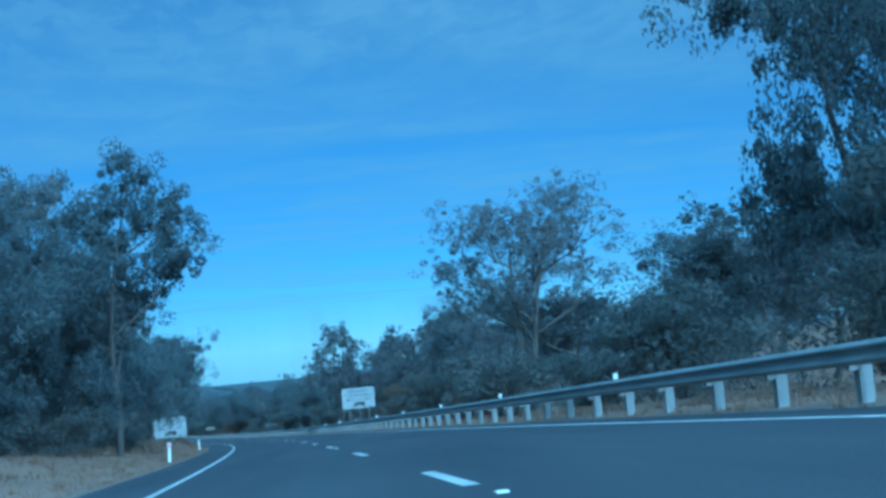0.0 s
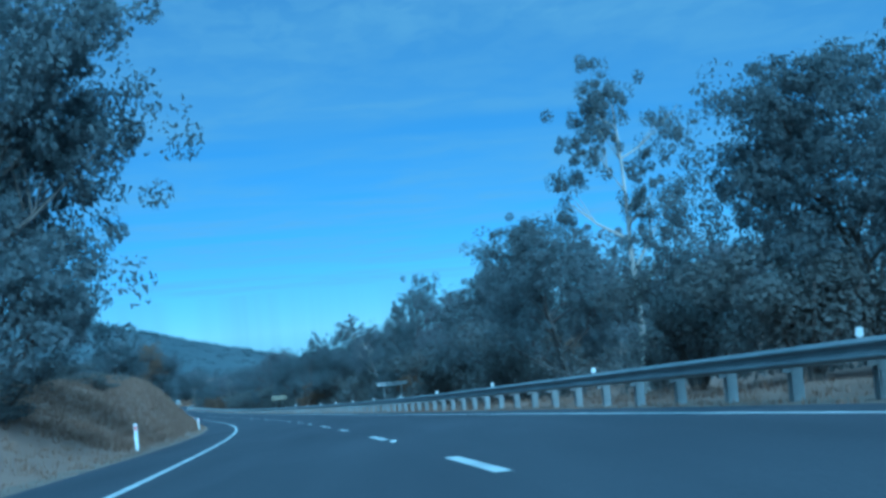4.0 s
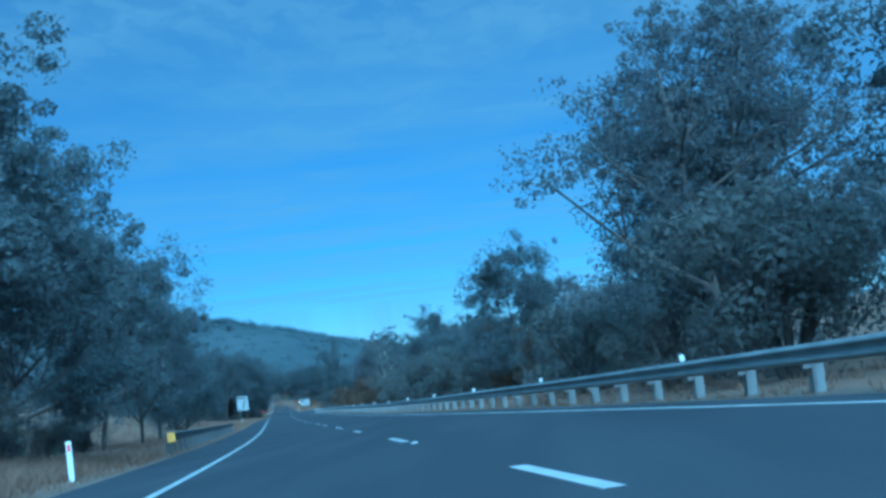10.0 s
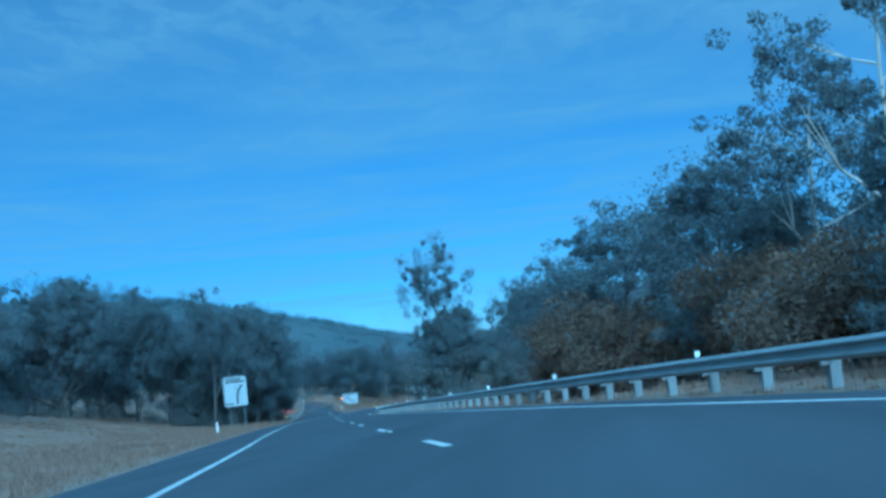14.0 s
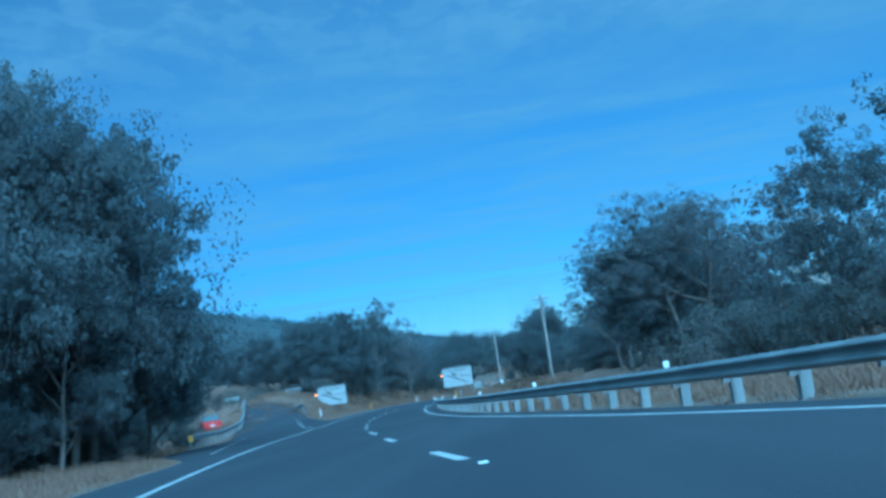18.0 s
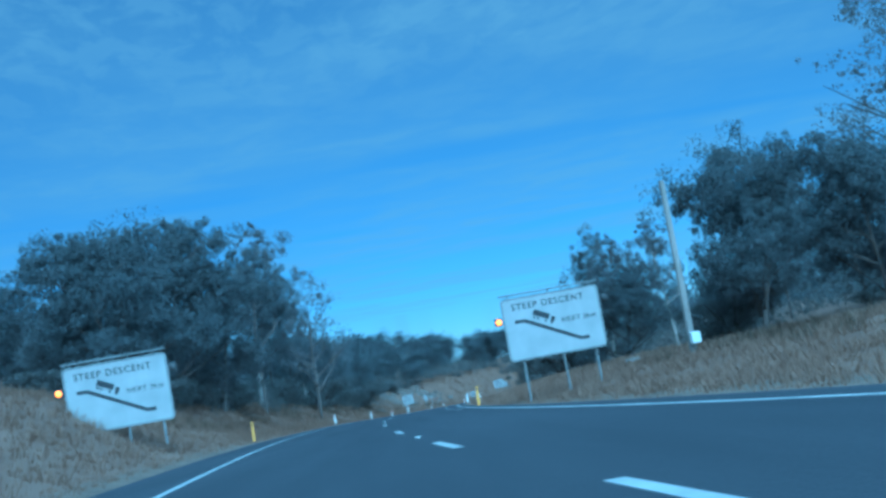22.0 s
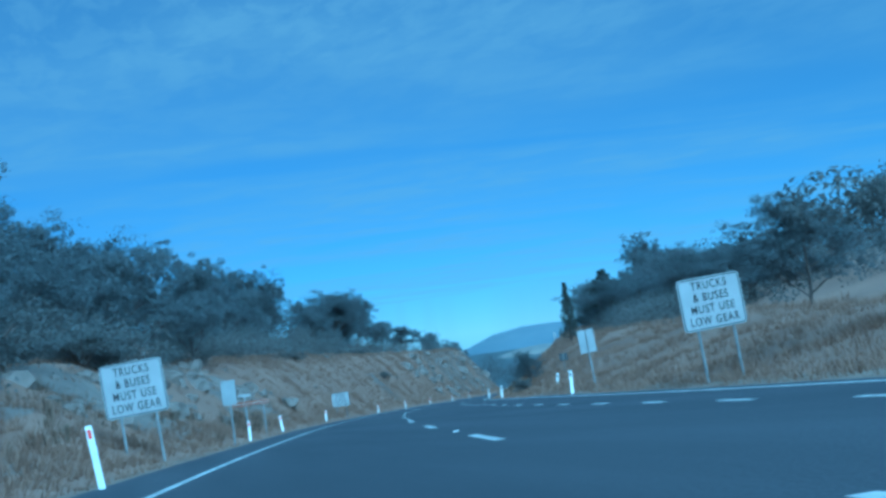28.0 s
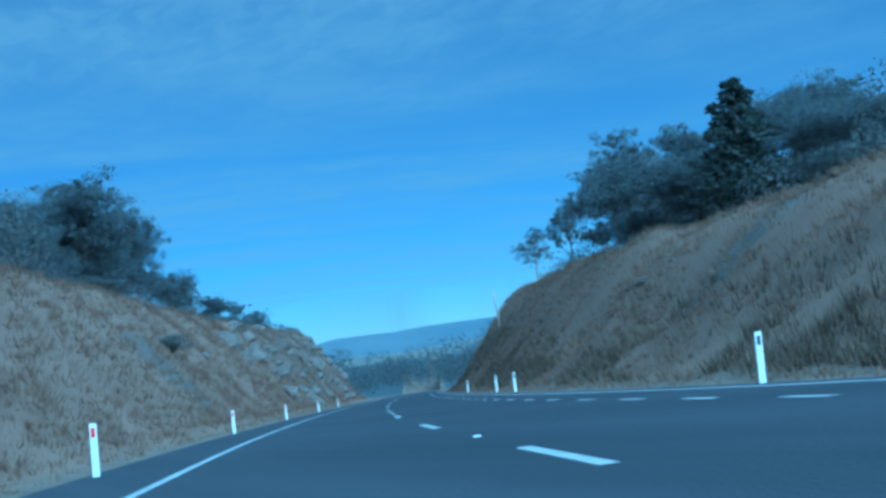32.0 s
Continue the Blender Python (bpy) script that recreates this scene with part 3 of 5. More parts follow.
ramp_rail = build_rail(562, 622, ramp_off, 1, "galvanised steel guardrail along the stopping lane", reflectors=False, base=lambda s: max(0.0, ground_up(s, ramp_off(s)) * 0.9))
bm = box_bm(0.04, 0.26, 0.30, (0, 0, 0), 0.02)
o = part("end_marker", bm, M_YELLOW, ramp_rail, "yellow end marker")
o.matrix_world = Matrix.Translation(place(561.8, ramp_off(562), 0.52)) @ Matrix.Rotation(heading(562) + math.pi / 2, 4, "Z")

# ---- signs ----


def lettering(text, size, x, z, mat, parent, name="lettering", narrow=1.0):
    """Letters as a mesh standing 4 mm proud of the board, which faces -y."""
    cu = bpy.data.curves.new(name, "FONT")
    cu.body = text
    cu.size = size
    cu.align_x = "CENTER"
    cu.align_y = "CENTER"
    cu.extrude = 0.003
    cu.offset = 0.011 * size
    cu.space_character = 1.18
    tmp = bpy.data.objects.new(name, cu)
    scene.collection.objects.link(tmp)
    me = bpy.data.meshes.new_from_object(tmp.evaluated_get(bpy.context.evaluated_depsgraph_get()))
    bpy.data.objects.remove(tmp)
    me.materials.clear()
    me.materials.append(mat)
    # one mesh for each word: split where the gaps are wide
    spans = sorted((min(me.vertices[v].co.x for v in f.vertices), max(me.vertices[v].co.x for v in f.vertices), f.index) for f in me.polygons)
    words, end = [[]], None
    for lo, hi, k in spans:
        if end is not None and lo - end > 0.20 * size:
            words.append([])
        words[-1].append(k)
        end = hi if end is None else max(end, hi)
    for word in words:
        used = sorted({v for k in word for v in me.polygons[k].vertices})
        at = {v: i for i, v in enumerate(used)}
        ob = mesh_object(name, [me.vertices[v].co.copy() for v in used], [[at[v] for v in me.polygons[k].vertices] for k in word], mat, parent)
        ob.matrix_local = Matrix.Translation((x, -0.022, z)) @ Matrix.Rotation(math.pi / 2, 4, "X") @ Matrix.Diagonal((narrow, 1, 1, 1))
    bpy.data.meshes.remove(me)
    return ob


def rounded(w, h, r, z0, y0, y1, bm=None, seg=5):
    """A rounded plate, standing, from y0 to y1."""
    bm = bm or bmesh.new()
    pts = []
    for cx, cz, a0 in ((w / 2 - r, h / 2 - r, 0), (-w / 2 + r, h / 2 - r, 90), (-w / 2 + r, -h / 2 + r, 180), (w / 2 - r, -h / 2 + r, 270)):
        for k in range(seg + 1):
            a = radians(a0 + 90 * k / seg)
            pts.append((cx + r * math.cos(a), cz + r * math.sin(a) + z0))
    f = [bm.verts.new((x, y0, z)) for x, z in pts]
    b = [bm.verts.new((x, y1, z)) for x, z in pts]
    bm.faces.new(f)
    bm.faces.new(b[::-1])
    for i in range(len(pts)):
        j = (i + 1) % len(pts)
        bm.faces.new((f[j], f[i], b[i], b[j]))
    return bm


def ring(w, h, r, t, z0, y0, y1):
    """A rounded frame of width t."""
    bm = bmesh.new()
    loops = []
    for ww, hh, rr in ((w, h, r), (w - 2 * t, h - 2 * t, max(0.01, r - t))):
        pts = []
        for cx, cz, a0 in ((ww / 2 - rr, hh / 2 - rr, 0), (-ww / 2 + rr, hh / 2 - rr, 90), (-ww / 2 + rr, -hh / 2 + rr, 180), (ww / 2 - rr, -hh / 2 + rr, 270)):
            for k in range(6):
                a = radians(a0 + 18 * k)
                pts.append((cx + rr * math.cos(a), cz + rr * math.sin(a) + z0))
        loops.append([[bm.verts.new((x, y, z)) for x, z in pts] for y in (y0, y1)])
    (of, ob_), (nf, nb) = loops
    for i in range(len(of)):
        j = (i + 1) % len(of)
        bm.faces.new((of[i], of[j], nf[j], nf[i]))
        bm.faces.new((of[j], of[i], ob_[i], ob_[j]))
        bm.faces.new((nf[i], nf[j], nb[j], nb[i]))
    return bm


def bars(rows, parent, mat):
    """Plain bars in place of writing: x, z, width, height."""
    for x, z, w, h in rows:
        part("text_bar", box_bm(w, 0.006, h, (x, -0.021, z)), mat, parent)


def board(name, s, n, low, w, h, label, category="road sign", face=None, border=None, posts=(-0.3, 0.3), turn=0.0, lean=0.0, group="", radius=0.07, bolts=True):
    """A sign: board, rim and steel posts down to the ground. low: the board's lower edge above the road's plane. Its base is the Empty."""
    base = spot(s, n)
    deck = place(s, n, low)
    lift = deck.z - base.z
    e = thing(name, Matrix.Translation(base) @ Matrix.Rotation(heading(s) + radians(turn), 4, "Z") @ Matrix.Rotation(radians(lean), 4, "Y"), label, category, group)
    zc = lift + h / 2
    part("panel", rounded(w, h, radius, zc, -0.016, 0.0), face or M_SIGN, e)
    if border:
        part("border", ring(w - 0.04, h - 0.04, radius * 0.9, 0.02, zc, -0.020, -0.014), border, e)
    for x in posts:
        part("post", tube([(x * w, 0.05, -0.3), (x * w, 0.05, lift + h * 0.92)], [0.032, 0.032], 8), M_POSTSTEEL, e)
    for z in (0.25, 0.75):
        part("brace", box_bm(w * 0.86, 0.03, 0.045, (0, 0.018, lift + h * z)), M_BACK, e)
    return e, zc


def truck_shape(parent, x, z, k, mat, tilt=0.0):
    """Side view of a lorry: trailer, cab, wheels. k: scale, metres of trailer length."""
    g = []
    g.append(("trailer", box_bm(k, 0.006, k * 0.36, (0, 0, k * 0.26))))
    bm = bmesh.new()
    pts = [(-0.56, 0.02), (-0.82, 0.02), (-0.82, 0.22), (-0.76, 0.44), (-0.58, 0.44)]
    vs = [bm.verts.new((a * k, -0.003, b * k)) for a, b in pts]
    bm.faces.new(vs)
    g.append(("cab", bm))
    for wx in (-0.70, -0.42, 0.22, 0.40):
        bm = bmesh.new()
        bmesh.ops.create_cone(bm, cap_ends=True, segments=14, radius1=k * 0.085, radius2=k * 0.085, depth=0.006, matrix=Matrix.Translation((wx * k, 0, 0.0)) @ Matrix.Rotation(math.pi / 2, 4, "X"))
        g.append(("wheel_mark", bm))
    for nm, bm in g:
        o = part(nm, bm, mat, parent)
        o.matrix_local = Matrix.Translation((x, -0.022, z)) @ Matrix.Rotation(tilt, 4, "Y")
    w = part("cab_window", box_bm(k * 0.10, 0.006, k * 0.13, (-0.72 * k, -0.003, k * 0.32)), M_SIGN, parent)
    w.matrix_local = Matrix.Translation((x, -0.022, z)) @ Matrix.Rotation(tilt, 4, "Y")


def stopping_bed_sign(s, n, low, w, h, turn):
    e, zc = board("stopping_bed_sign", s, n, low, w, h, "white emergency stopping bed sign with black lettering and lorry", border=M_BLACK, posts=(-0.28, 0.02, 0.3), turn=turn, group="stopping bed signs", radius=0.14)
    k = h / 1.55
    lettering("EMERGENCY", 0.255 * k, 0.0, zc + 0.50 * k, M_BLACK, e)
    lettering("STOPPING BED", 0.255 * k, 0.0, zc + 0.20 * k, M_BLACK, e)
    lettering("500m ON LEFT", 0.255 * k, 0.0, zc - 0.10 * k, M_BLACK, e)
    truck_shape(e, 0.12 * k, zc - 0.565 * k, 0.64 * k, M_BLACK)
    for i in range(26):
        part("gravel_mark", box_bm(0.035 * k, 0.006, 0.022 * k, ((-0.78 + i * 0.052) * k, -0.021, zc - (0.62 + 0.04 * (i % 2)) * k)), M_BLACK, e)
    part("bed_mark", box_bm(0.32 * k, 0.006, 0.05 * k, (0.72 * k, -0.021, zc - 0.63 * k)), M_BLACK, e)


stopping_bed_sign(98, 7.86, 1.55, 2.5, 1.57, 0)
stopping_bed_sign(95, -6.0, 1.10, 2.3, 1.46, 6)


def name_sign(s, n, low, w, h, text, label, face=M_SIGN, ink=M_BLACK, turn=0.0):
    e, zc = board("name_sign", s, n, low, w, h, label, face=face, posts=(-0.28, 0.28), turn=turn, radius=0.02)
    lettering(text, h * 0.74, 0, zc, ink, e)
    return e


name_sign(176.4, 6.82, 1.36, 1.66, 0.19, "1st MOONBI HILL", "narrow white name sign with black capitals on two steel posts")
name_sign(167, -7.0, 1.16, 1.70, 0.20, "1st MOONBI HILL", "narrow white name sign with black capitals on two steel posts")

for s, n, low, w, h in ((276.2, 7.87, 1.50, 1.92, 0.57), (272.0, -5.95, 1.38, 1.66, 0.50)):
    e, zc = board("direction_sign", s, n, low, w, h, "olive brown sign with cream border and two lines of cream writing", face=M_BROWN, border=M_CREAM, posts=(-0.22, 0.2), group="olive direction signs", radius=0.03)
    bars([(-0.46 * w / 1.9, zc + 0.10, 0.50, 0.085), (0.30 * w / 1.9, zc + 0.10, 0.66, 0.085), (-0.5 * w / 1.9, zc - 0.11, 0.42, 0.085), (0.02 * w / 1.9, zc - 0.11, 0.36, 0.085), (0.50 * w / 1.9, zc - 0.11, 0.40, 0.085)], e, M_CREAM)

# fork sign before the stopping lane
e, zc = board("fork_sign", 497.5, -6.65, 1.92, 1.95, 2.5, "tall white sign with a forked road diagram", border=M_BLACK, posts=(-0.3, 0.3), radius=0.12)
bars([(-0.1, zc + 1.02, 1.35, 0.13), (0.0, zc + 0.80, 1.6, 0.13), (-0.55, zc - 1.02, 0.7, 0.11)], e, M_BLACK)
bm = tube([(0.12, 0, zc - 1.05), (0.12, 0, zc - 0.4), (0.2, 0, zc - 0.05), (0.36, 0, zc + 0.25), (0.62, 0, zc + 0.52)], [0.09] * 5, 6)
for v in bm.verts:
    v.co.y = v.co.y * 0.05 - 0.022
part("road_diagram", bm, M_BLACK, e)
bm = tube([(0.10, 0, zc - 0.45), (0.02, 0, zc + 0.5)], [0.08, 0.07], 6)
for v in bm.verts:
    v.co.y = v.co.y * 0.05 - 0.021
part("branch_diagram", bm, M_BACK, e)


def steep_sign(s, n, low, w, h):
    e, zc = board("steep_descent_sign", s, n, low, w, h, "large white steep descent sign with lorry diagram and amber lamps", border=M_BLACK, posts=(-0.36, 0.05, 0.38), group="steep descent signs", radius=0.13)
    k = w / 3.0
    lettering("STEEP DESCENT", 0.27 * k, -0.08 * k, zc + 0.66 * k, M_BLACK, e)
    lettering("NEXT 2km", 0.20 * k, 0.78 * k, zc + 0.05 * k, M_BLACK, e)
    bm = tube([(-1.15 * k, 0, zc + 0.22 * k), (-0.85 * k, 0, zc + 0.22 * k), (0.75 * k, 0, zc - 0.58 * k), (1.0 * k, 0, zc - 0.58 * k)], [0.055 * k] * 4, 6)
    for v in bm.verts:
        v.co.y = v.co.y * 0.05 - 0.022
    part("slope_mark", bm, M_BLACK, e)
    q = Matrix.Translation((-0.35 * k, -0.022, zc + 0.14 * k)) @ Matrix.Rotation(radians(26), 4, "Y")
    for nm, bm in (("trailer_mark", box_bm(0.50 * k, 0.006, 0.17 * k, (-0.06 * k, 0, 0.18 * k))), ("cab_mark", box_bm(0.11 * k, 0.006, 0.16 * k, (0.31 * k, 0, 0.14 * k), 0.02 * k))):
        part(nm, bm, M_BLACK, e).matrix_local = q
    for wx in (-0.24, -0.13, 0.12, 0.31):
        bm = bmesh.new()
        bmesh.ops.create_cone(bm, cap_ends=True, segments=12, radius1=0.038 * k, radius2=0.038 * k, depth=0.006, matrix=Matrix.Translation((wx * k, 0, 0.035 * k)) @ Matrix.Rotation(math.pi / 2, 4, "X"))
        part("wheel_mark", bm, M_BLACK, e).matrix_local = q
    # solar strip along the top and two lamps at the sides
    part("solar_panel", box_bm(w * 1.0, 0.34, 0.035, (0, 0.06, zc + h / 2 + 0.10), 0.01), M_BACK, e, "thin grey solar panel")
    for x in (-0.42, 0.0, 0.42):
        part("panel_bracket", box_bm(0.04, 0.04, 0.12, (x * w, 0.04, zc + h / 2 + 0.04)), M_BACK, e)
    for sx, zz, lit in ((-1, 0.30, True), (1, 0.50, False)):
        bx = part("lamp_housing", box_bm(0.22, 0.16, 0.24, (sx * (w / 2 + 0.14), 0, zc + zz * k), 0.03), M_LAMPBOX, e, "black warning lamp housing")
        bm = bmesh.new()
        bmesh.ops.create_uvsphere(bm, u_segments=12, v_segments=8, radius=0.085, matrix=Matrix.Translation((sx * (w / 2 + 0.14), -0.085, zc + zz * k)) @ Matrix.Diagonal((1, 0.45, 1, 1)))
        part("lens", bm, M_AMBER if lit else M_LAMPBOX, bx, "amber lens")


steep_sign(629, 7.18, 1.26, 3.0, 1.90)
steep_sign(626.3, -5.4, 1.22, 2.85, 1.85)


def low_gear_sign(s, n, low, w, h, turn=0.0, lean=0.0):
    e, zc = board("low_gear_sign", s, n, low, w, h, "white sign telling trucks and buses to use low gear", border=M_BLACK, posts=(-0.28, 0.28), turn=turn, lean=lean, group="low gear signs", radius=0.09)
    k = h / 1.02
    for i, t in enumerate(("TRUCKS", "& BUSES", "MUST USE", "LOW GEAR")):
        lettering(t, 0.225 * k, 0, zc + (0.345 - 0.23 * i) * k, M_BLACK, e, narrow=0.78 * w / (1.3 * k))


low_gear_sign(757.7, 7.92, 1.09, 1.32, 1.07, lean=-3)
low_gear_sign(762.4, -4.53, 1.20, 1.45, 1.25, lean=-3)
low_gear_sign(825.8, -4.38, 0.93, 1.25, 0.98)

# unreadable signs: backs of signs, stopping-lane boards, small boards
for s, n, low, w, h, nm, lab in ((774.6, -3.82, 1.34, 0.46, 0.80, "sign_back", "grey back of a road sign on a single post"),):
    e, zc = board(nm, s, n, low, w, h, lab, face=M_BACK, posts=(0.0,), radius=0.03)
base = spot(772.8, 7.85)
lift = place(772.8, 7.85, 1.20).z - base.z
e = thing("sign_back", Matrix.Translation(base) @ Matrix.Rotation(heading(772.6), 4, "Z") @ Matrix.Rotation(radians(-4), 4, "Y"), "two pale narrow sign backs side by side on one post", "road sign")
part("post", tube([(0, 0.05, -0.3), (0, 0.05, lift + 0.7)], [0.03, 0.03], 8), M_POSTSTEEL, e)
for x in (-0.14, 0.14):
    bm = rounded(0.235, 0.74, 0.02, lift + 0.37, -0.016, 0.0)
    bmesh.ops.translate(bm, verts=bm.verts, vec=(x, 0, 0))
    part("panel", bm, M_BACK, e, "pale narrow panel")
for z in (0.2, 0.6):
    part("brace", box_bm(0.5, 0.03, 0.04, (0, 0.018, lift + z)), M_BACK, e)
for s, n, low in ((611.8, -12.6, 3.05), (613, -7.3, 3.05)):
    e, zc = board("stopping_lane_board", s, n, low, 1.25, 0.20, "long white board beside the stopping lane", posts=(-0.3, 0.3), radius=0.02, group="stopping lane boards")
    bars([(-0.2, zc, 0.62, 0.10), (0.36, zc, 0.34, 0.10)], e, M_BLACK)
e, zc = board("lookout_sign", 789.5, -4.95, 1.42, 1.75, 0.20, "brown lookout sign with white lettering and an arrow", face=M_RUST, posts=(-0.1, 0.35), radius=0.02)
lettering("Moonbi Park Lookout", 0.15, -0.10, zc, M_SIGN, e)
lettering(">", 0.2, 0.80, zc, M_SIGN, e, name="arrow")
e, zc = board("small_board", 791.7, -5.4, 1.86, 0.55, 0.12, "small white board above the lookout sign", posts=(0.0,), radius=0.02)
e, zc = board("small_board", 854.5, -7.6, 1.0, 0.55, 0.5, "small white board on the cut slope", posts=(0.0,), radius=0.03)

# ---- guide posts ----


def guide_post(s, n, colour=M_PLASTIC, label="white plastic guide post with a dark reflector", tall=0.74, lean=0.0, name="guide_post"):
    e = thing(name, Matrix.Translation(spot(s, n)) @ Matrix.Rotation(heading(s), 4, "Z") @ Matrix.Rotation(radians(lean), 4, "Y"), label, "guide post", "roadside guide posts")
    bm = box_bm(0.10, 0.022, tall + 0.2, (0, 0, tall / 2 - 0.1), 0.008)
    part("shaft", bm, colour, e)
    part("reflector", box_bm(0.05, 0.006, 0.13, (0, -0.013, tall - 0.12), 0.002), M_RED if colour is M_PLASTIC and n < 0 else M_LAMPBOX, e)
    return e


for s, n, ln in ((51.6, -4.05, 3), (92.9, -4.05, 2), (142, -4.0, 0), (191.7, -3.95, 0), (242, -4.1, 1), (291, -4.1, 0), (466.5, -5.6, 0), (608.4, -4.65, 0), (691, -4.05, 2), (718, -3.9, 1), (738, -3.9, 0), (779, -3.8, 2), (793, -4.0, -5), (814, -4.05, 2), (838.4, -3.14, 2), (862, -3.5, 1), (884, -3.5, 0), (908, -3.5, 0), (930, -3.5, 0),
                 (686.4, 6.3, 1), (728, 6.6, 2), (773, 7.1, 1), (807.5, 6.95, 1), (838, 5.98, 2), (868, 6.1, 0), (876, 6.1, 1), (898, 6.1, 0)):
    guide_post(s, n, lean=ln)
for s, n in ((648, 5.9), (645.3, -3.8)):
    guide_post(s, n, M_YELLOW, "yellow plastic marker post", 0.85, 2, "marker_post")

# ---- power poles ----


def power_pole(s, n, tall, arms, label):
    e = thing("power_pole", Matrix.Translation(spot(s, n)) @ Matrix.Rotation(heading(s) + 0.2, 4, "Z"), label, "power pole", "timber power poles")
    part("shaft", tube([(0, 0, -0.4), (0, 0, tall * 0.5), (0, 0, tall)], [0.125, 0.105, 0.085], 10), M_WOODPOLE, e)
    for i in range(arms):
        z = tall - 0.35 - 0.75 * i
        a = part("crossarm", box_bm(1.5 - 0.25 * i, 0.09, 0.10, (0, -0.12, z), 0.01), M_WOODPOLE, e)
        for x in (-0.62, -0.3, 0.3, 0.62):
            if abs(x) < (1.5 - 0.25 * i) / 2:
                part("insulator", tube([(x, -0.12, z + 0.05), (x, -0.12, z + 0.12), (x, -0.12, z + 0.19)], [0.018, 0.04, 0.03], 8), M_STUD, a)
    return e


power_pole(603.8, 15.2, 7.0, 2, "grey timber power pole with two crossarms")
pole = power_pole(630, 11.5, 5.6, 0, "bare timber pole with a white meter box near its foot")
part("meter_box", box_bm(0.30, 0.2, 0.36, (0.02, -0.24, 0.62), 0.02), M_PLASTIC, pole, "small white metal box")

e = thing("rail_end", Matrix.Translation(spot(606, -6.1)) @ Matrix.Rotation(heading(606) + 0.5, 4, "Z"), "short bent end of a dark guardrail in dry grass", "guardrail")
bm = bmesh.new()
vs = [[bm.verts.new((0.05 * y * y - a, y, 0.42 - 0.1 * y + b)) for a, b in W_BEAM] for y in (-1.0, -0.3, 0.6, 1.6)]
for p_, q_ in zip(vs, vs[1:]):
    for j in range(len(W_BEAM) - 1):
        bm.faces.new((p_[j], p_[j + 1], q_[j + 1], q_[j]))
part("rail_section", bm, M_STEEL, e)
for y in (-0.6, 1.3):
    part("rail_post", box_bm(0.1, 0.1, 1.0, (0.12, y, 0.2)), M_POSTSTEEL, e)

# dark twin marker and a leaning stake on the bank
e = thing("marker_sign", Matrix.Translation(spot(793.5, 9.5)) @ Matrix.Rotation(heading(793), 4, "Z"), "small dark twin marker on a thin post in dry grass", "road sign")
lift = max(0.6, place(793.5, 9.5, 1.42).z - spot(793.5, 9.5).z)
part("post", tube([(0, 0.02, -0.3), (0, 0.02, lift + 0.3)], [0.022, 0.022], 8), M_POSTSTEEL, e)
for x in (-0.11, 0.11):
    bm = rounded(0.18, 0.36, 0.02, lift + 0.15, -0.016, 0.0)
    bmesh.ops.translate(bm, verts=bm.verts, vec=(x, 0, 0))
    part("panel", bm, M_LAMPBOX, e, "dark narrow panel")
guide_post(788.3, 8.5, lean=9, tall=0.5)
guide_post(750.6, -3.27, lean=-6, tall=0.94)

# low white board by the pole
e, zc = board("small_board", 637, 11.0, 0.62, 0.55, 0.16, "small white board in dry grass beside the pole", posts=(0.0,), radius=0.02)

# ---- trees ----


def leaf_cloud(centres, radii, per, size, rng, droop=0.5, squash=0.75, loose=0.55):
    """Many small leaves round the given centres, most of them turned outward, as arrays of corners and triangles."""
    spots, outs = [], []
    for c, r in zip(centres, radii):
        k = int(per * (0.7 + 0.6 * rng.random()))
        d = rng.normal(size=(k, 3))
        d /= np.linalg.norm(d, axis=1)[:, None]
        rad = r * (0.45 + 0.55 * rng.random(k) ** 0.5)
        spots.append(np.array(c) + d * rad[:, None] * np.array([1, 1, squash]))
        outs.append(d)
    p, out = np.concatenate(spots), np.concatenate(outs)
    k = len(p)
    out = out + rng.normal(size=(k, 3)) * loose + np.array([0, 0, 0.25])
    out /= np.linalg.norm(out, axis=1)[:, None]
    a = rng.normal(size=(k, 3)) - np.array([0, 0, droop * 2])
    a -= out * np.sum(a * out, axis=1)[:, None]
    a /= np.linalg.norm(a, axis=1)[:, None] + 1e-9
    b = np.cross(a, out)
    ln = (size * (0.6 + 0.8 * rng.random(k)))[:, None]
    wd = ln * (0.42 + 0.25 * rng.random(k))[:, None]
    verts = np.stack([p - a * ln / 2 + b * wd / 2, p + a * ln / 2, p - a * ln * 0.3 - b * wd / 2], 1).reshape(-1, 3)
    return verts, np.arange(3 * k).reshape(-1, 3).tolist()


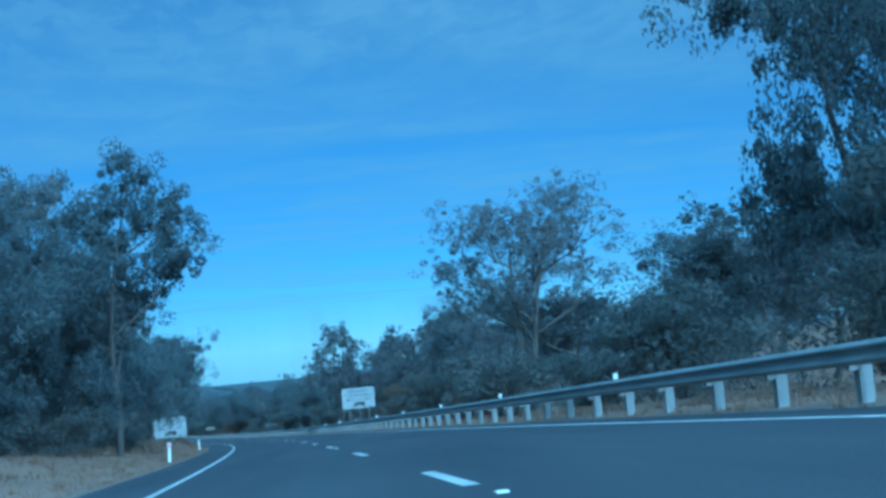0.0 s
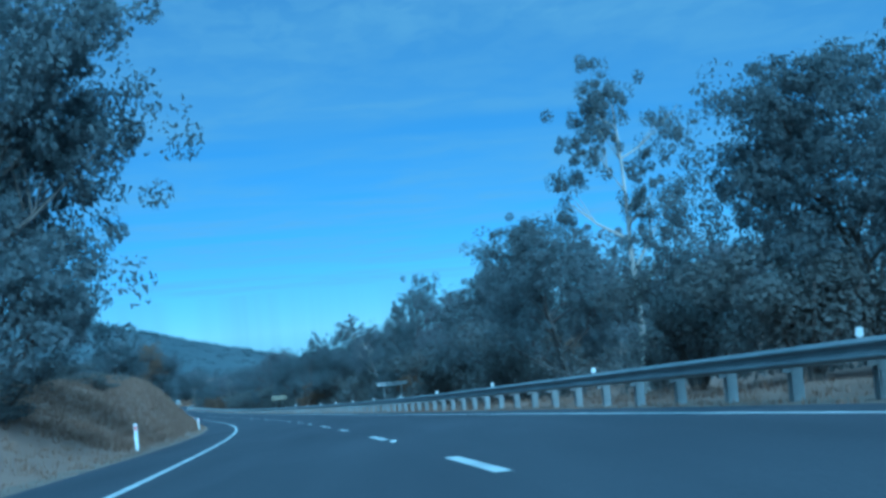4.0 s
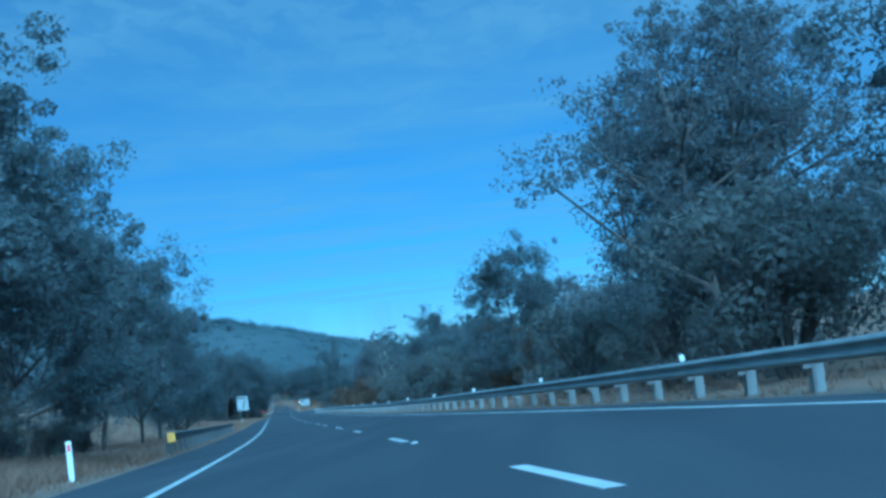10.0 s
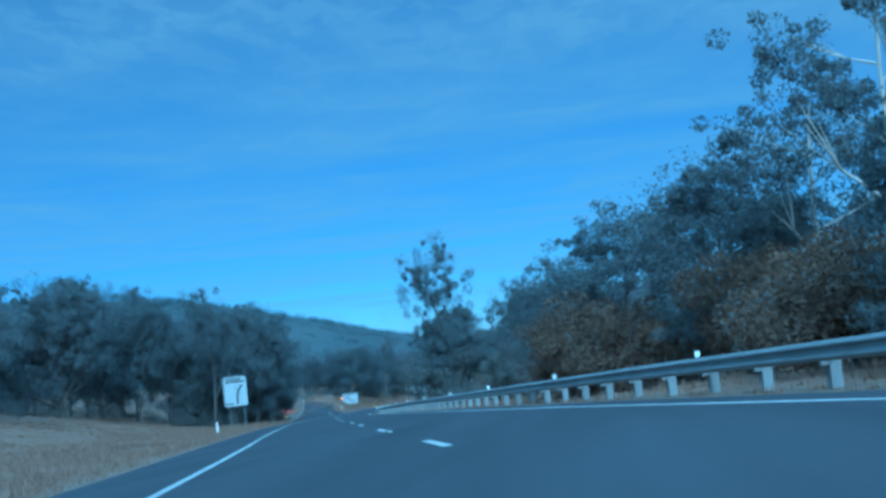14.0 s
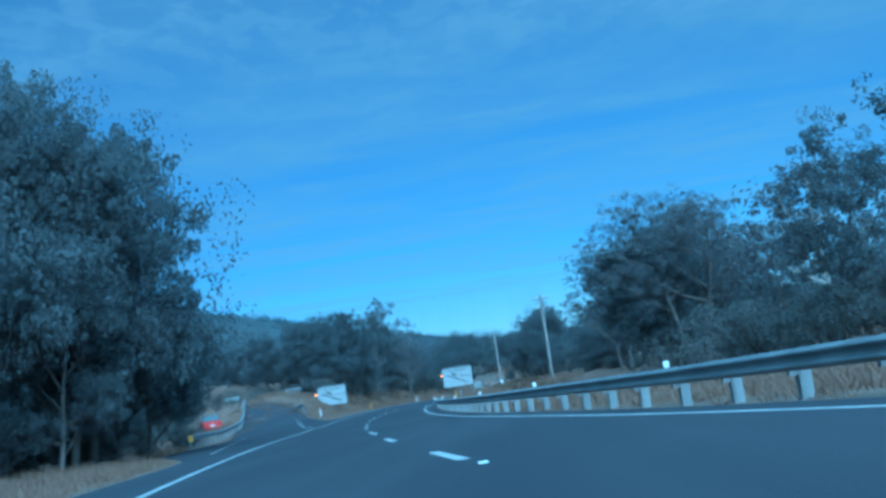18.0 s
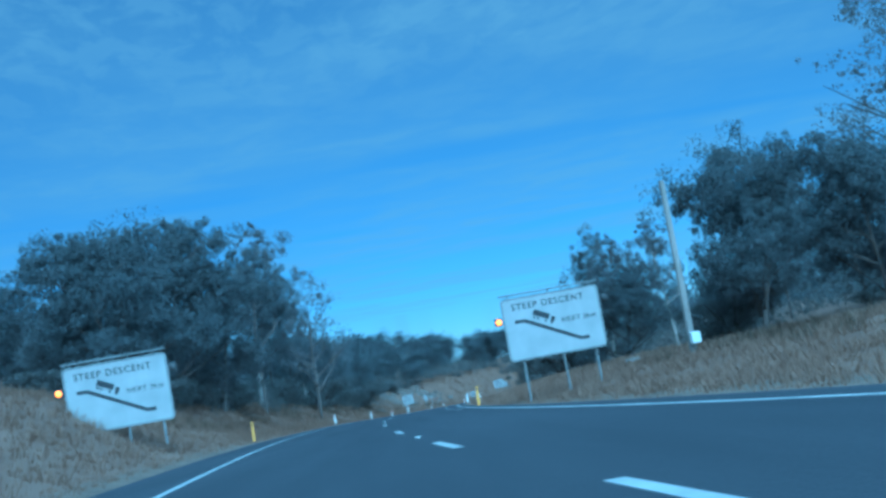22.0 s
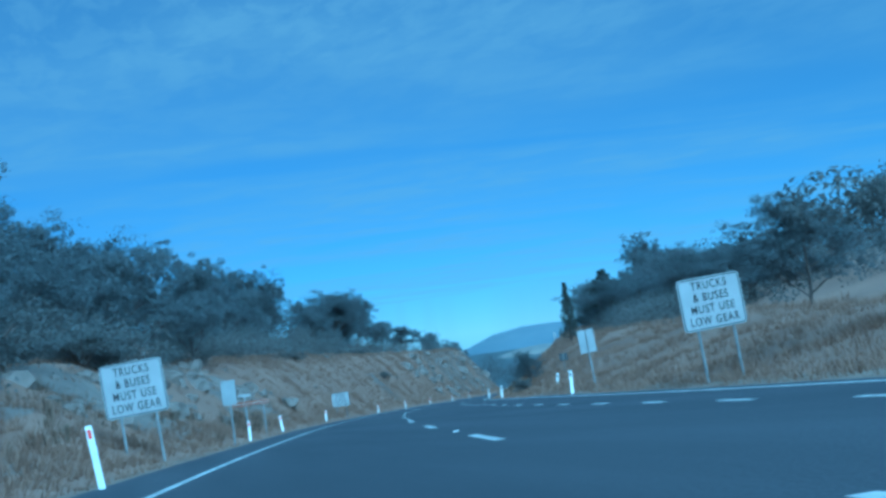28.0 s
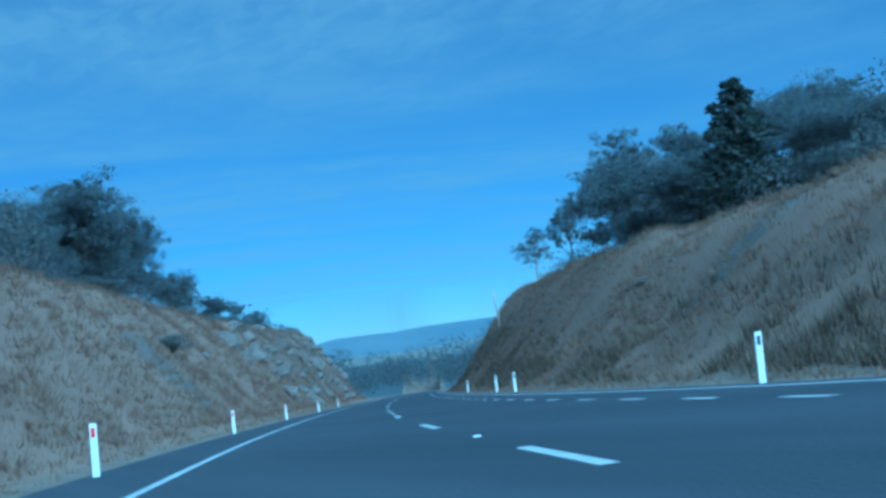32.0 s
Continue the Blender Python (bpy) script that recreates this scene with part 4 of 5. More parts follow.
def make_tree(name, seed, label, category="tree", bark=None, leaf=None, limbs=7, clumps=34, per=150, spread=0.34, bare=0.28, clump_r=0.11, size=0.034, lean=0.0, stems=1, flat=0.75):
    """A gum of height 1 standing at the origin: trunk, forking limbs and an open crown of leaf clumps."""
    rng = np.random.default_rng(seed)
    e = thing(name, Matrix.Identity(4), label, category)
    bm = bmesh.new()
    tips = []
    for st in range(stems):
        ang0 = rng.random() * math.tau
        off = 0.0 if stems == 1 else 0.05
        p = Vector((math.cos(ang0) * off, math.sin(ang0) * off, -0.03))
        pts, rad = [p.copy()], [0.016]
        d = Vector((lean + rng.normal() * 0.05 + math.cos(ang0) * off * 3, rng.normal() * 0.05 + math.sin(ang0) * off * 3, 1)).normalized()
        n_seg = 8
        for i in range(n_seg):
            d = (d + Vector((rng.normal() * 0.09, rng.normal() * 0.09, 0.04))).normalized()
            p = p + d * (0.86 / n_seg)
            pts.append(p.copy())
            rad.append(0.016 * (1 - 0.80 * (i + 1) / n_seg))
        tube(pts, rad, 7, bm)
        tips.append((pts[-1], 0.8))
        for j in range(limbs):
            f = bare + (0.95 - bare) * (j + rng.random()) / limbs
            k = min(n_seg - 1, int(f * n_seg))
            a = pts[k].lerp(pts[k + 1], f * n_seg - k)
            ang = j * 2.4 + rng.random() * 1.2
            ln = spread * (1.05 - 0.55 * f) * (0.75 + 0.5 * rng.random())
            end = a + Vector((math.cos(ang) * ln, math.sin(ang) * ln, ln * (0.35 + 0.5 * rng.random())))
            mid = a.lerp(end, 0.5) + Vector((rng.normal() * 0.02, rng.normal() * 0.02, -0.01))
            r0 = rad[k] * 0.6
            tube([a, mid, end], [r0, r0 * 0.65, r0 * 0.3], 5, bm)
            tips.append((end, 1.0))
            for q in range(3):
                e2 = mid.lerp(end, 0.3 + 0.6 * rng.random()) + Vector((rng.normal() * 0.07, rng.normal() * 0.07, 0.03 + 0.06 * rng.random()))
                tube([mid, mid.lerp(e2, 0.6), e2], [r0 * 0.45, r0 * 0.3, r0 * 0.14], 4, bm)
                tips.append((e2, 0.8))
    part("trunk", bm, bark or M_BARK, e)
    cs, rs = [], []
    for i in range(clumps):
        t, w = tips[i % len(tips)]
        cs.append((t.x + rng.normal() * 0.045, t.y + rng.normal() * 0.045, min(t.z + rng.normal() * 0.04, 0.96)))
        rs.append(clump_r * w * (0.7 + 0.6 * rng.random()))
    # each clump breaks up into uneven tufts that run into one another
    tufts = [(c, r, k) for c, r in zip(cs, rs) for k in range(6)]
    cs = [(c[0] + rng.normal() * r * 0.62, c[1] + rng.normal() * r * 0.62, c[2] + rng.normal() * r * 0.42) for c, r, k in tufts]
    rs = [r * (0.24 + 0.5 * rng.random() ** 1.5) for c, r, k in tufts]
    v, f = leaf_cloud(cs, rs, per / 6, size, rng, squash=flat, loose=0.7)
    mesh_object("crown", v, f, leaf or M_GUM, e)
    return e


def make_conifer(name, seed, label, wide=0.22, leaf=None, per=60, sharp=1.0):
    rng = np.random.default_rng(seed)
    e = thing(name, Matrix.Identity(4), label, "tree")
    part("trunk", tube([(0, 0, -0.03), (0, 0, 0.5), (0, 0, 0.97)], [0.022, 0.013, 0.003], 7), M_BARK, e)
    cs, rs = [], []
    for i in range(46):
        h = 0.08 + 0.9 * (i / 46)
        w = wide * (1 - h) ** (0.8 * sharp) + 0.012
        a = i * 2.4 + rng.random()
        q = w * (0.45 + 0.5 * rng.random())
        cs.append((math.cos(a) * q, math.sin(a) * q, h - 0.02))
        rs.append(w * 0.42 + 0.010)
    v, f = leaf_cloud(cs, rs, per * 2, 0.032, rng, droop=-0.4, squash=1.0)
    mesh_object("crown", v, f, leaf or M_PINE, e)
    return e


def make_shrub(name, seed, label, leaf=None, per=120, n=16):
    rng = np.random.default_rng(seed)
    e = thing(name, Matrix.Identity(4), label, "shrub")
    bm = bmesh.new()
    for i in range(5):
        a = i * 1.3
        tube([(0, 0, -0.05), (math.cos(a) * 0.12, math.sin(a) * 0.12, 0.25), (math.cos(a) * 0.3, math.sin(a) * 0.3, 0.6)], [0.03, 0.02, 0.008], 5, bm)
    part("stem", bm, M_BARK, e)
    cs = [(rng.normal() * 0.24, rng.normal() * 0.24, 0.12 + 0.66 * rng.random()) for _ in range(n)]
    rs = [0.20 * (0.7 + 0.6 * rng.random()) for _ in range(n)]
    v, f = leaf_cloud(cs, rs, int(per * 3.6), 0.040, rng)
    mesh_object("crown", v, f, leaf or M_SCRUB, e)
    return e


KINDS = {
    "g": [dict(seed=11, label="grey-green gum tree with an open spreading crown", limbs=8, clumps=44, per=620, size=0.0136, spread=0.36), dict(seed=12, label="grey-green gum tree with an open spreading crown", limbs=8, clumps=46, per=620, size=0.0136, spread=0.34, lean=0.1), dict(seed=13, label="grey-green gum tree with an open spreading crown", limbs=9, clumps=50, per=600, size=0.0136, spread=0.32, bare=0.2, leaf=M_GUM2)],
    "b": [dict(seed=21, label="dense dark green gum tree leafy almost to the ground", limbs=10, clumps=99, per=547, spread=0.36, bare=0.10, clump_r=0.135, size=0.0150), dict(seed=22, label="dense dark green gum tree leafy almost to the ground", limbs=11, clumps=108, per=510, spread=0.34, bare=0.08, clump_r=0.13, size=0.0150, stems=2), dict(seed=23, label="dense dark green gum tree leafy almost to the ground", limbs=12, clumps=102, per=525, spread=0.33, bare=0.14, clump_r=0.13, size=0.0150, lean=-0.08)],
    "t": [dict(seed=31, label="tall thin gum tree with pale limbs and sparse tufts", limbs=9, clumps=40, per=510, spread=0.28, bare=0.35, clump_r=0.08, size=0.0112, bark=M_PALE, leaf=M_GUM2, lean=0.06), dict(seed=32, label="tall thin gum tree with pale limbs and sparse tufts", limbs=8, clumps=38, per=510, spread=0.30, bare=0.32, clump_r=0.082, size=0.0112, bark=M_PALE)],
    "d": [dict(seed=41, label="half-bare tree with brown withered leaves", limbs=12, clumps=130, per=320, spread=0.36, bare=0.10, clump_r=0.085, size=0.0093, stems=2, leaf=M_DRYLEAF)],
    "B": [dict(seed=24, label="dark green gum tree deep in the wood", limbs=9, clumps=46, per=170, spread=0.35, bare=0.10, clump_r=0.125, size=0.0252), dict(seed=25, label="dark green gum tree deep in the wood", limbs=9, clumps=46, per=170, spread=0.33, bare=0.12, clump_r=0.125, size=0.0252)],
    "G": [dict(seed=14, label="grey-green gum tree deep in the wood", limbs=8, clumps=38, per=180, spread=0.35, size=0.0238, leaf=M_GUM2)],
    "T": [dict(seed=33, label="thin pale-limbed gum tree deep in the wood", limbs=8, clumps=34, per=170, spread=0.29, bare=0.33, clump_r=0.088, size=0.0189, bark=M_PALE, leaf=M_GUM2)],
}
KINDS["o"] = [dict(seed=91, label="grey many-limbed gum tree with an open domed crown", limbs=12, clumps=190, per=240, spread=0.36, bare=0.22, clump_r=0.075, size=0.0105, stems=3, leaf=M_GUM2), dict(seed=92, label="grey many-limbed gum tree with an open domed crown", limbs=11, clumps=180, per=230, spread=0.38, bare=0.26, clump_r=0.072, size=0.0105, stems=2, leaf=M_GUM2)]
KINDS["x"] = [dict(seed=95, label="nearly bare grey gum tree with a few leafy twigs", limbs=16, clumps=120, per=130, spread=0.36, bare=0.25, clump_r=0.058, size=0.010, stems=1, leaf=M_GUM2)]
PROTO = {}
USED = {}


def proto(kind, i):
    key = (kind, i)
    if key not in PROTO:
        if kind == "c":
            PROTO[key] = make_conifer("conifer", 51, "dark green cone-shaped conifer above the cutting")
        elif kind == "y":
            PROTO[key] = make_conifer("cypress", 52, "slender dark cypress beside the road", wide=0.16, sharp=1.25, per=36)
        elif kind == "s":
            PROTO[key] = make_shrub("shrub", 61 + i, "low dull green shrub in dry grass")
        elif kind == "r":
            PROTO[key] = make_shrub("shrub", 71 + i, "rusty brown shrub at the wood's edge", leaf=M_DRYLEAF)
        else:
            PROTO[key] = make_tree("gum_tree", **KINDS[kind][i])
    return PROTO[key]


def plant(kind, s, n, top, wide, seed=0):
    """Plant a tree whose crown reaches top above the road's plane and is about wide metres across."""
    n_kind = len(KINDS[kind]) if kind in KINDS else 2 if kind in "sr" else 1
    src = proto(kind, seed % n_kind)
    base = spot(s, n, -0.05)
    tall = max(1.2 if kind not in "sr" else 0.4, place(s, n, top).z - base.z)
    if kind in "gbtdoxGBT":
        tall *= 1.03 if kind in "bB" else 1.06
    natural = {"o": 0.78, "x": 0.62, "g": 0.80, "b": 0.80, "t": 0.62, "d": 0.72, "G": 0.78, "B": 0.80, "T": 0.62, "c": 0.42, "y": 0.2, "s": 1.15, "r": 1.15}[kind]
    w = max(0.45, min(2.4, wide / (natural * tall))) * tall
    m = Matrix.Translation(base) @ Matrix.Rotation((seed * 2.39996) % math.tau, 4, "Z") @ Matrix.Diagonal((w, w, tall, 1))
    key = (kind, seed % n_kind)
    if key not in USED:
        USED[key] = src
        src.matrix_world = m
        return src
    t = copy_thing(USED[key], Matrix.Identity(4))
    t.matrix_world = m
    return t


PLANTED = [
    "b 119 -8 9 5",
    "b 40 -11 12 7",
    "g 25 -10 13 7",
    "b 24 11.8 11 5",
    "b 12 12 12 6",
    "b 40 13 5.5 5",
    "g 115 13 8 4",
    "g 99 11 6 4",
    "t 141 10 9.4 4",
    "g 116 14 8.4 4",
    "b 130 12 7 5",
    "b 152 11 7.2 5",
    "b 168 11 7 5",
    "g 191 11 8.2 4.5",
    "g 183 11 7 4",
    "b 203 11 6.9 4",
    "b 246 11 6.4 5",
    "b 220 11.5 6.4 5",
    "b 214 -10 7.3 4",
    "b 235 -12 8 5",
    "b 257 -8.9 9.4 5",
    "b 302 -8.8 9.8 7",
    "b 281 11 7.6 6",
    "g 278 13 7 4",
    "b 303 12 5 4",
    "b 316 12 3.6 3",
    "b 342 12 5 4",
    "b 355 11.5 4.8 4.6",
    "b 369 12 7.2 4.4",
    "b 335 12 4.4 4",
    "t 397 11 7.3 3.6",
    "g 401 9 6.9 3.6",
    "b 405 10 6 4",
    "g 392 14 5.5 3.5",
    "g 389 14 5 3",
    "g 397 14.5 5.2 3.5",
    "b 430 11 6 5",
    "b 420 12 6 5",
    "b 475 10.5 6.5 5",
    "g 462 13 6.7 4",
    "b 452 13 5.8 4",
    "b 447 13 5 3.5",
    "b 472 13 6.8 4",
    "b 490 12 6 5",
    "b 487 -26 18 9",
    "b 516 -26 17.5 9",
    "b 560 -28 19 10",
    "b 525 -26.5 16.4 8",
    "b 532 -24.4 15.4 8",
    "b 537 -22 15.4 8",
    "b 543 -19.5 14 8",
    "b 548 -17 14 7",
    "b 508 -30 19 9",
    "b 526 -25 16.5 8",
    "g 551 -25 18 9",
    "o 548 15 7.4 6",
    "b 556 18 7.6 6",
    "g 527 13 5.5 4",
    "o 575 17 8.0 5",
    "b 640 17 8.5 5",
    "b 608 15 5 4",
    "b 637 16 7.6 4.5",
    "b 623 15 5.5 4",
    "t 662 18 8 3.5",
    "b 654 13.5 5.8 4",
    "g 744 17 9.7 4.5",
    "t 742 21.5 11.2 5.5",
    "b 720 17 8 4",
    "b 742 -11 10.6 6",
    "b 760 -10.8 10.8 6",
    "b 826 -20 15.5 10",
    "b 856 -18 15.8 8",
    "b 931 -20 17 10",
    "b 1009 -16 12 8",
    "b 811 -18 13.5 7",
    "t 829 -18 15 6.5",
    "t 845 -18 14.8 6",
    "b 855 -16 13.8 5",
    "b 898 -18 16.3 8",
    "b 807 20 7.0 5",
    "b 782 18 6.4 4",
    "b 841 -15 13.7 5",
    "b 848 -15 12.6 5",
    "b 908 -20 16.6 9",
    "g 945 25 22 9",
    "b 916 25 17 7",
    "g 923 17 13.8 3.4",
    "t 935 15 13.1 3.8",
    "b 881 22 12 6",
    "b 893 28 15 7",
    "b 865 28 11 7",
    "b 905 22 13 6",
    "g 930 24 17 7",
    "b 893 -18 14 5",
    "b 903 -18 14.5 5",
    "b 920 -18 16.8 5",
    "b 951 -20 15 4",
    "b 979 -20 15 6",
    "b 997 -18 14.6 4",
    "b 790 -14.3 10.8 7",
    "b 801 -11.6 10.8 6",
    "b 807 -10.4 10.4 4.5",
    "b 795 -18 13 7",
    "b 772 -13 11.4 6",
    "b 755 -13 10 6",
    "g 57 -9.5 13.6 8",
    "b 50 -8.6 10 6",
    "b 46 -10 8 6",
    "b 64 -8.4 8.6 6",
    "b 76 -8.4 10.2 6",
    "g 111 -6.2 8.2 5",
    "b 136 -7.6 12.6 8",
    "b 148 -9 13.4 8",
    "t 206 10.2 7 4.2",
    "t 243 14.0 8.0 4.4",
    "b 240 17 7.4 5",
    "b 295 20 10.4 6",
    "b 294 -9.5 9.6 8",
    "b 312 -9 9.7 8",
    "b 328 -8.6 10.4 7",
    "b 340 -8 9.8 6",
    "b 590 -25 11 9",
    "b 612 -28 9 9",
    "b 625 -24 8 8",
    "b 546 -9.2 13.8 9",
    "b 542 -9.0 12 7",
    "b 548 -10 10 7",
    "b 540 -9 7 5",
    "b 553 -10.4 12.8 8",
    "b 538 -11 14 8",
    "g 530 -12.5 14.6 8",
    "b 562 -13 9 6",
    "b 549 -7.6 7 5",
    "b 664 -10.8 13.8 8",
    "b 661 -14.2 12.6 7",
    "b 640 -22 10.8 8",
    "b 652 -27 12 8",
    "b 668 -20 11.8 8",
    "b 682 -25.6 12.2 8",
    "b 700 -20 12 8",
    "g 680 -7.4 12.4 6",
    "t 691 -9.4 15.6 6.5",
    "g 701 -10 14 6",
    "x 700 -6.1 12.7 5",
    "b 712 -10.5 9.4 6",
    "b 724 -10.5 9.6 6",
    "b 735 -9.8 10.3 6",
    "t 712 -9 12 4",
    "g 687 18 10.2 5.5",
    "t 678 16.5 9 4",
    "b 722 17.5 8.8 5",
    "b 694 15 6.4 5",
    "b 708 16 6.2 5",
    "g 114 8 9.6 6",
    "d 239 -8.6 8.6 3",
    "b 247 -8.4 8.4 6",
    "b 552 15.5 6.8 6",
    "b 559 16 6.4 5",
    "b 653 -9.2 11.4 8",
    "b 668 -8.2 10.8 7",
    "b 572 -16 9 7",
    "b 583 -19 8 7",
    "b 560 -18 10 8",
    "g 55 -6.2 12.4 8",
    "b 86 -8.8 11.6 7",
    "b 98 -9 10 7",
    "o 293 9.8 8.4 6.5",
    "b 297 11.5 7.6 6",
    "t 412 12.4 8.6 5",
    "t 418 13 7.6 5",
    "g 702 18.5 8.8 5",
    "o 70 14.7 12.2 10",
    "b 84 17.5 8.2 6",
    "b 96 17 8.4 6",
    "b 108 16.5 8.4 6",
    "b 122 15.5 8.2 5",
    "b 364 -7.9 7.6 5.6",
    "b 375 -8.4 6 5",
    "b 354 -8.3 10.3 5.8",
    "b 896 20 13 8",
    "b 906 18 13 7",
    "b 598 -16 5.5 6",
    "b 608 -20 6 7",
    "b 620 -19 6.5 7",
    "b 590 -20 6 7",
    "b 323 10.5 6.8 4.2",
    "g 473 9.8 10.2 5.6",
    "g 79 11 5 4",
    "g 68 12 5.4 5",
    "g 264 12 8.2 4.4",
    "b 640 24 8.4 6",
    "b 585 19.5 5 5",
    "b 593 20 5 5",
    "b 602 20.5 4.8 5",
    "x 652 31.6 19 11",
    "b 618 24 8 6",
    "b 604 22 6.4 6",
    "y 838 13.2 8.7 1.0",
    "o 838 25 9.6 7",
    "b 845 27.5 9.8 7",
    "b 832 23 8.2 6",
    "b 850 17.3 9.2 4",
    "b 812 23 7.8 6",
    "x 800 24.6 7.9 4",
    "g 262 10.4 7.8 4",
    "b 886 18 10.8 8",
    "b 872 22 10 7",
    "c 876 18 12.4 4.6",
    "b 61 -8.8 9 6",
    "b 71 -9.2 9.6 7",
]
for i, row in enumerate(PLANTED):
    k, s, n, top, wide = row.split()
    plant(k, float(s), float(n), float(top), float(wide), int(abs(float(s) * 7 + float(n) * 13)))

# further trees of the woods behind the first rows
rng = np.random.default_rng(5)
i = 1000
for s0, s1, n0, n1, lo, hi, count, kinds in (
        (-20, 160, 13, 22, 6, 9, 20, "bgbt"), (160, 330, 13, 20, 5.5, 7.5, 24, "bgbt"), (330, 470, 14, 20, 4.5, 7, 20, "bbgt"), (470, 560, 16, 24, 6.5, 8.5, 14, "bgbt"), (560, 625, 18, 26, 3.8, 5.2, 10, "bgb"), (610, 700, 19, 28, 6.0, 8.5, 10, "bgb"),
        (0, 160, -22, -12, 8, 12, 14, "bgbt"), (470, 560, -34, -24, 11, 15, 14, "bbg"), (225, 340, -22, -13, 6.5, 8.5, 14, "bbg"), (660, 760, -24, -14, 8, 11, 18, "bgbt"), (760, 860, -28, -19, 10, 13, 10, "bgt"), (850, 960, 27, 40, 11, 14, 10, "bgb")):
    for _ in range(count):
        s = s0 + (s1 - s0) * rng.random()
        n = n0 + (n1 - n0) * rng.random()
        top = lo + (hi - lo) * rng.random()
        plant(kinds[int(rng.integers(len(kinds)))].upper(), s, n, top, 4.5 + 2.5 * rng.random(), i)
        i += 1
# shrubs along the edge of the woods
for s0, s1, n0, n1, lo, hi, count, kinds in (
        (-20, 480, 8.8, 14, 1.8, 4.2, 112, "ssssr"), (480, 550, 13, 18, 1.8, 3.6, 14, "s"), (0, 170, -14, -7, 1.5, 3.0, 24, "s"), (230, 330, -14, -8, 1.5, 3.0, 22, "s"), (385, 430, 8, 12, 2.0, 3.6, 14, "r"), (560, 640, 17, 24, 1.0, 2.4, 12, "s"), (536, 576, -15, -9.5, 1.0, 2.6, 16, "s"), (560, 625, -28, -15, 1.2, 2.8, 22, "s"), (640, 760, -14, -8, 3.2, 5.0, 20, "s"), (640, 760, 12, 20, 3.2, 4.5, 14, "s"), (770, 900, -13, -7, 3.5, 6.0, 12, "s")):
    for _ in range(count):
        s = s0 + (s1 - s0) * rng.random()
        n = n0 + (n1 - n0) * rng.random()
        h = lo + (hi - lo) * rng.random()
        plant(kinds[int(rng.integers(len(kinds)))], s, n, max(h, ground_up(s, n) + 0.8), h * (0.9 + 0.5 * rng.random()), i)
        i += 1
plant("b", 814.3, 9.0, 2.7, 1.7, 4001)
plant("s", 811, 8.4, 1.0, 1.1, 4002)
plant("s", 808, 8.2, 1.0, 1.3, 4003)

# dead stump on the crest of the cutting
e = thing("dead_tree", Matrix.Translation(spot(929, 10.7)), "bare grey dead trunk on the crest of the cutting", "tree")
bm = tube([(0, 0, -0.2), (-0.05, 0, 1.2), (-0.2, 0, 2.4), (-0.25, 0, 3.4)], [0.10, 0.08, 0.06, 0.02], 7)
tube([(-0.18, 0, 2.2), (0.05, 0, 2.7), (0.1, 0, 3.1)], [0.04, 0.03, 0.012], 5, bm)
part("trunk", bm, M_PALE, e)

# distant woods on the slopes, one mass of leaf clumps
rng = np.random.default_rng(9)
cs, rs = [], []
for s0, s1, n0, n1, count, up in ((-20, 560, 24, 60, 430, 6), (560, 620, 34, 60, 40, 6), (-20, 160, -70, -22, 150, 8), (230, 340, -70, -20, 110, 7), (420, 760, -85, -32, 420, 12), (760, 1010, -70, -28, 150, 8), (1006, 1130, -60, 50, 260, 8), (640, 960, 30, 70, 160, 4.5)):
    for _ in range(count):
        s = s0 + (s1 - s0) * rng.random()
        n = n0 + (n1 - n0) * rng.random()
        if abs(n) < 7 and s < 1060:
            continue
        b = spot(s, n)
        for _ in range(2):
            cs.append((b.x + rng.normal() * 1.2, b.y + rng.normal() * 1.2, b.z + up * (0.35 + 0.55 * rng.random())))
            rs.append(2.2 + 1.6 * rng.random())
v, f = leaf_cloud(cs, rs, 210, 0.34, rng)
woods = mesh_object("distant_woods", v, f, M_GUM)
tagged(woods, "grey-green eucalypt woods on the far slopes", "woods", kind="stuff")

# tree crowns over the far ridge, haze blue painted into their leaves
cs, rs = [], []
for _ in range(5200):
    b = spot(1080 + 760 * rng.random(), -60 - 800 * rng.random() if rng.random() < 0.8 else 60 + 240 * rng.random())
    if hill(b.x, b.y) > 14:
        cs.append((b.x, b.y, b.z - 1.0))
        rs.append(3.5 + 2.0 * rng.random())
v, f = leaf_cloud(cs, rs, 90, 0.9, rng)
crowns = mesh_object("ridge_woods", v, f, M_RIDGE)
tagged(crowns, "dark woods over the far ridge, haze painted in as blue-grey", "woods", kind="stuff")

# undergrowth along the foot of the woods
rng = np.random.default_rng(21)
cs, rs = [], []
for s0, s1, n0, n1, lift, count in ((-20, 500, 9.2, 18, 1.3, 930), (500, 560, 13, 20, 1.2, 110), (0, 165, -18, -8.0, 1.0, 260), (236, 300, -18, -9, 0.9, 110), (300, 345, -18, -10, 0.8, 50), (536, 575, -22, -10.5, 1.0, 150), (575, 630, -34, -14, 1.0, 240), (640, 765, -20, -7.5, 0.9, 260), (552, 612, 19.5, 32, 1.0, 120), (612, 760, 15.5, 30, 1.0, 230), (470, 560, -36, -24, 1.2, 160), (765, 1000, -30, -12.5, 1.3, 460), (750, 870, -15.5, -9.6, 2.0, 260), (655, 750, -13, -8.5, 1.8, 160), (812, 860, 17, 26, 1.4, 130), (790, 960, 15.5, 34, 1.3, 420)):
    for _ in range(count):
        s = s0 + (s1 - s0) * rng.random()
        n = n0 + (n1 - n0) * rng.random()
        b = spot(s, n)
        cs.append((b.x, b.y, b.z + lift * (0.25 + 0.75 * rng.random())))
        rs.append(0.7 + 0.7 * rng.random())
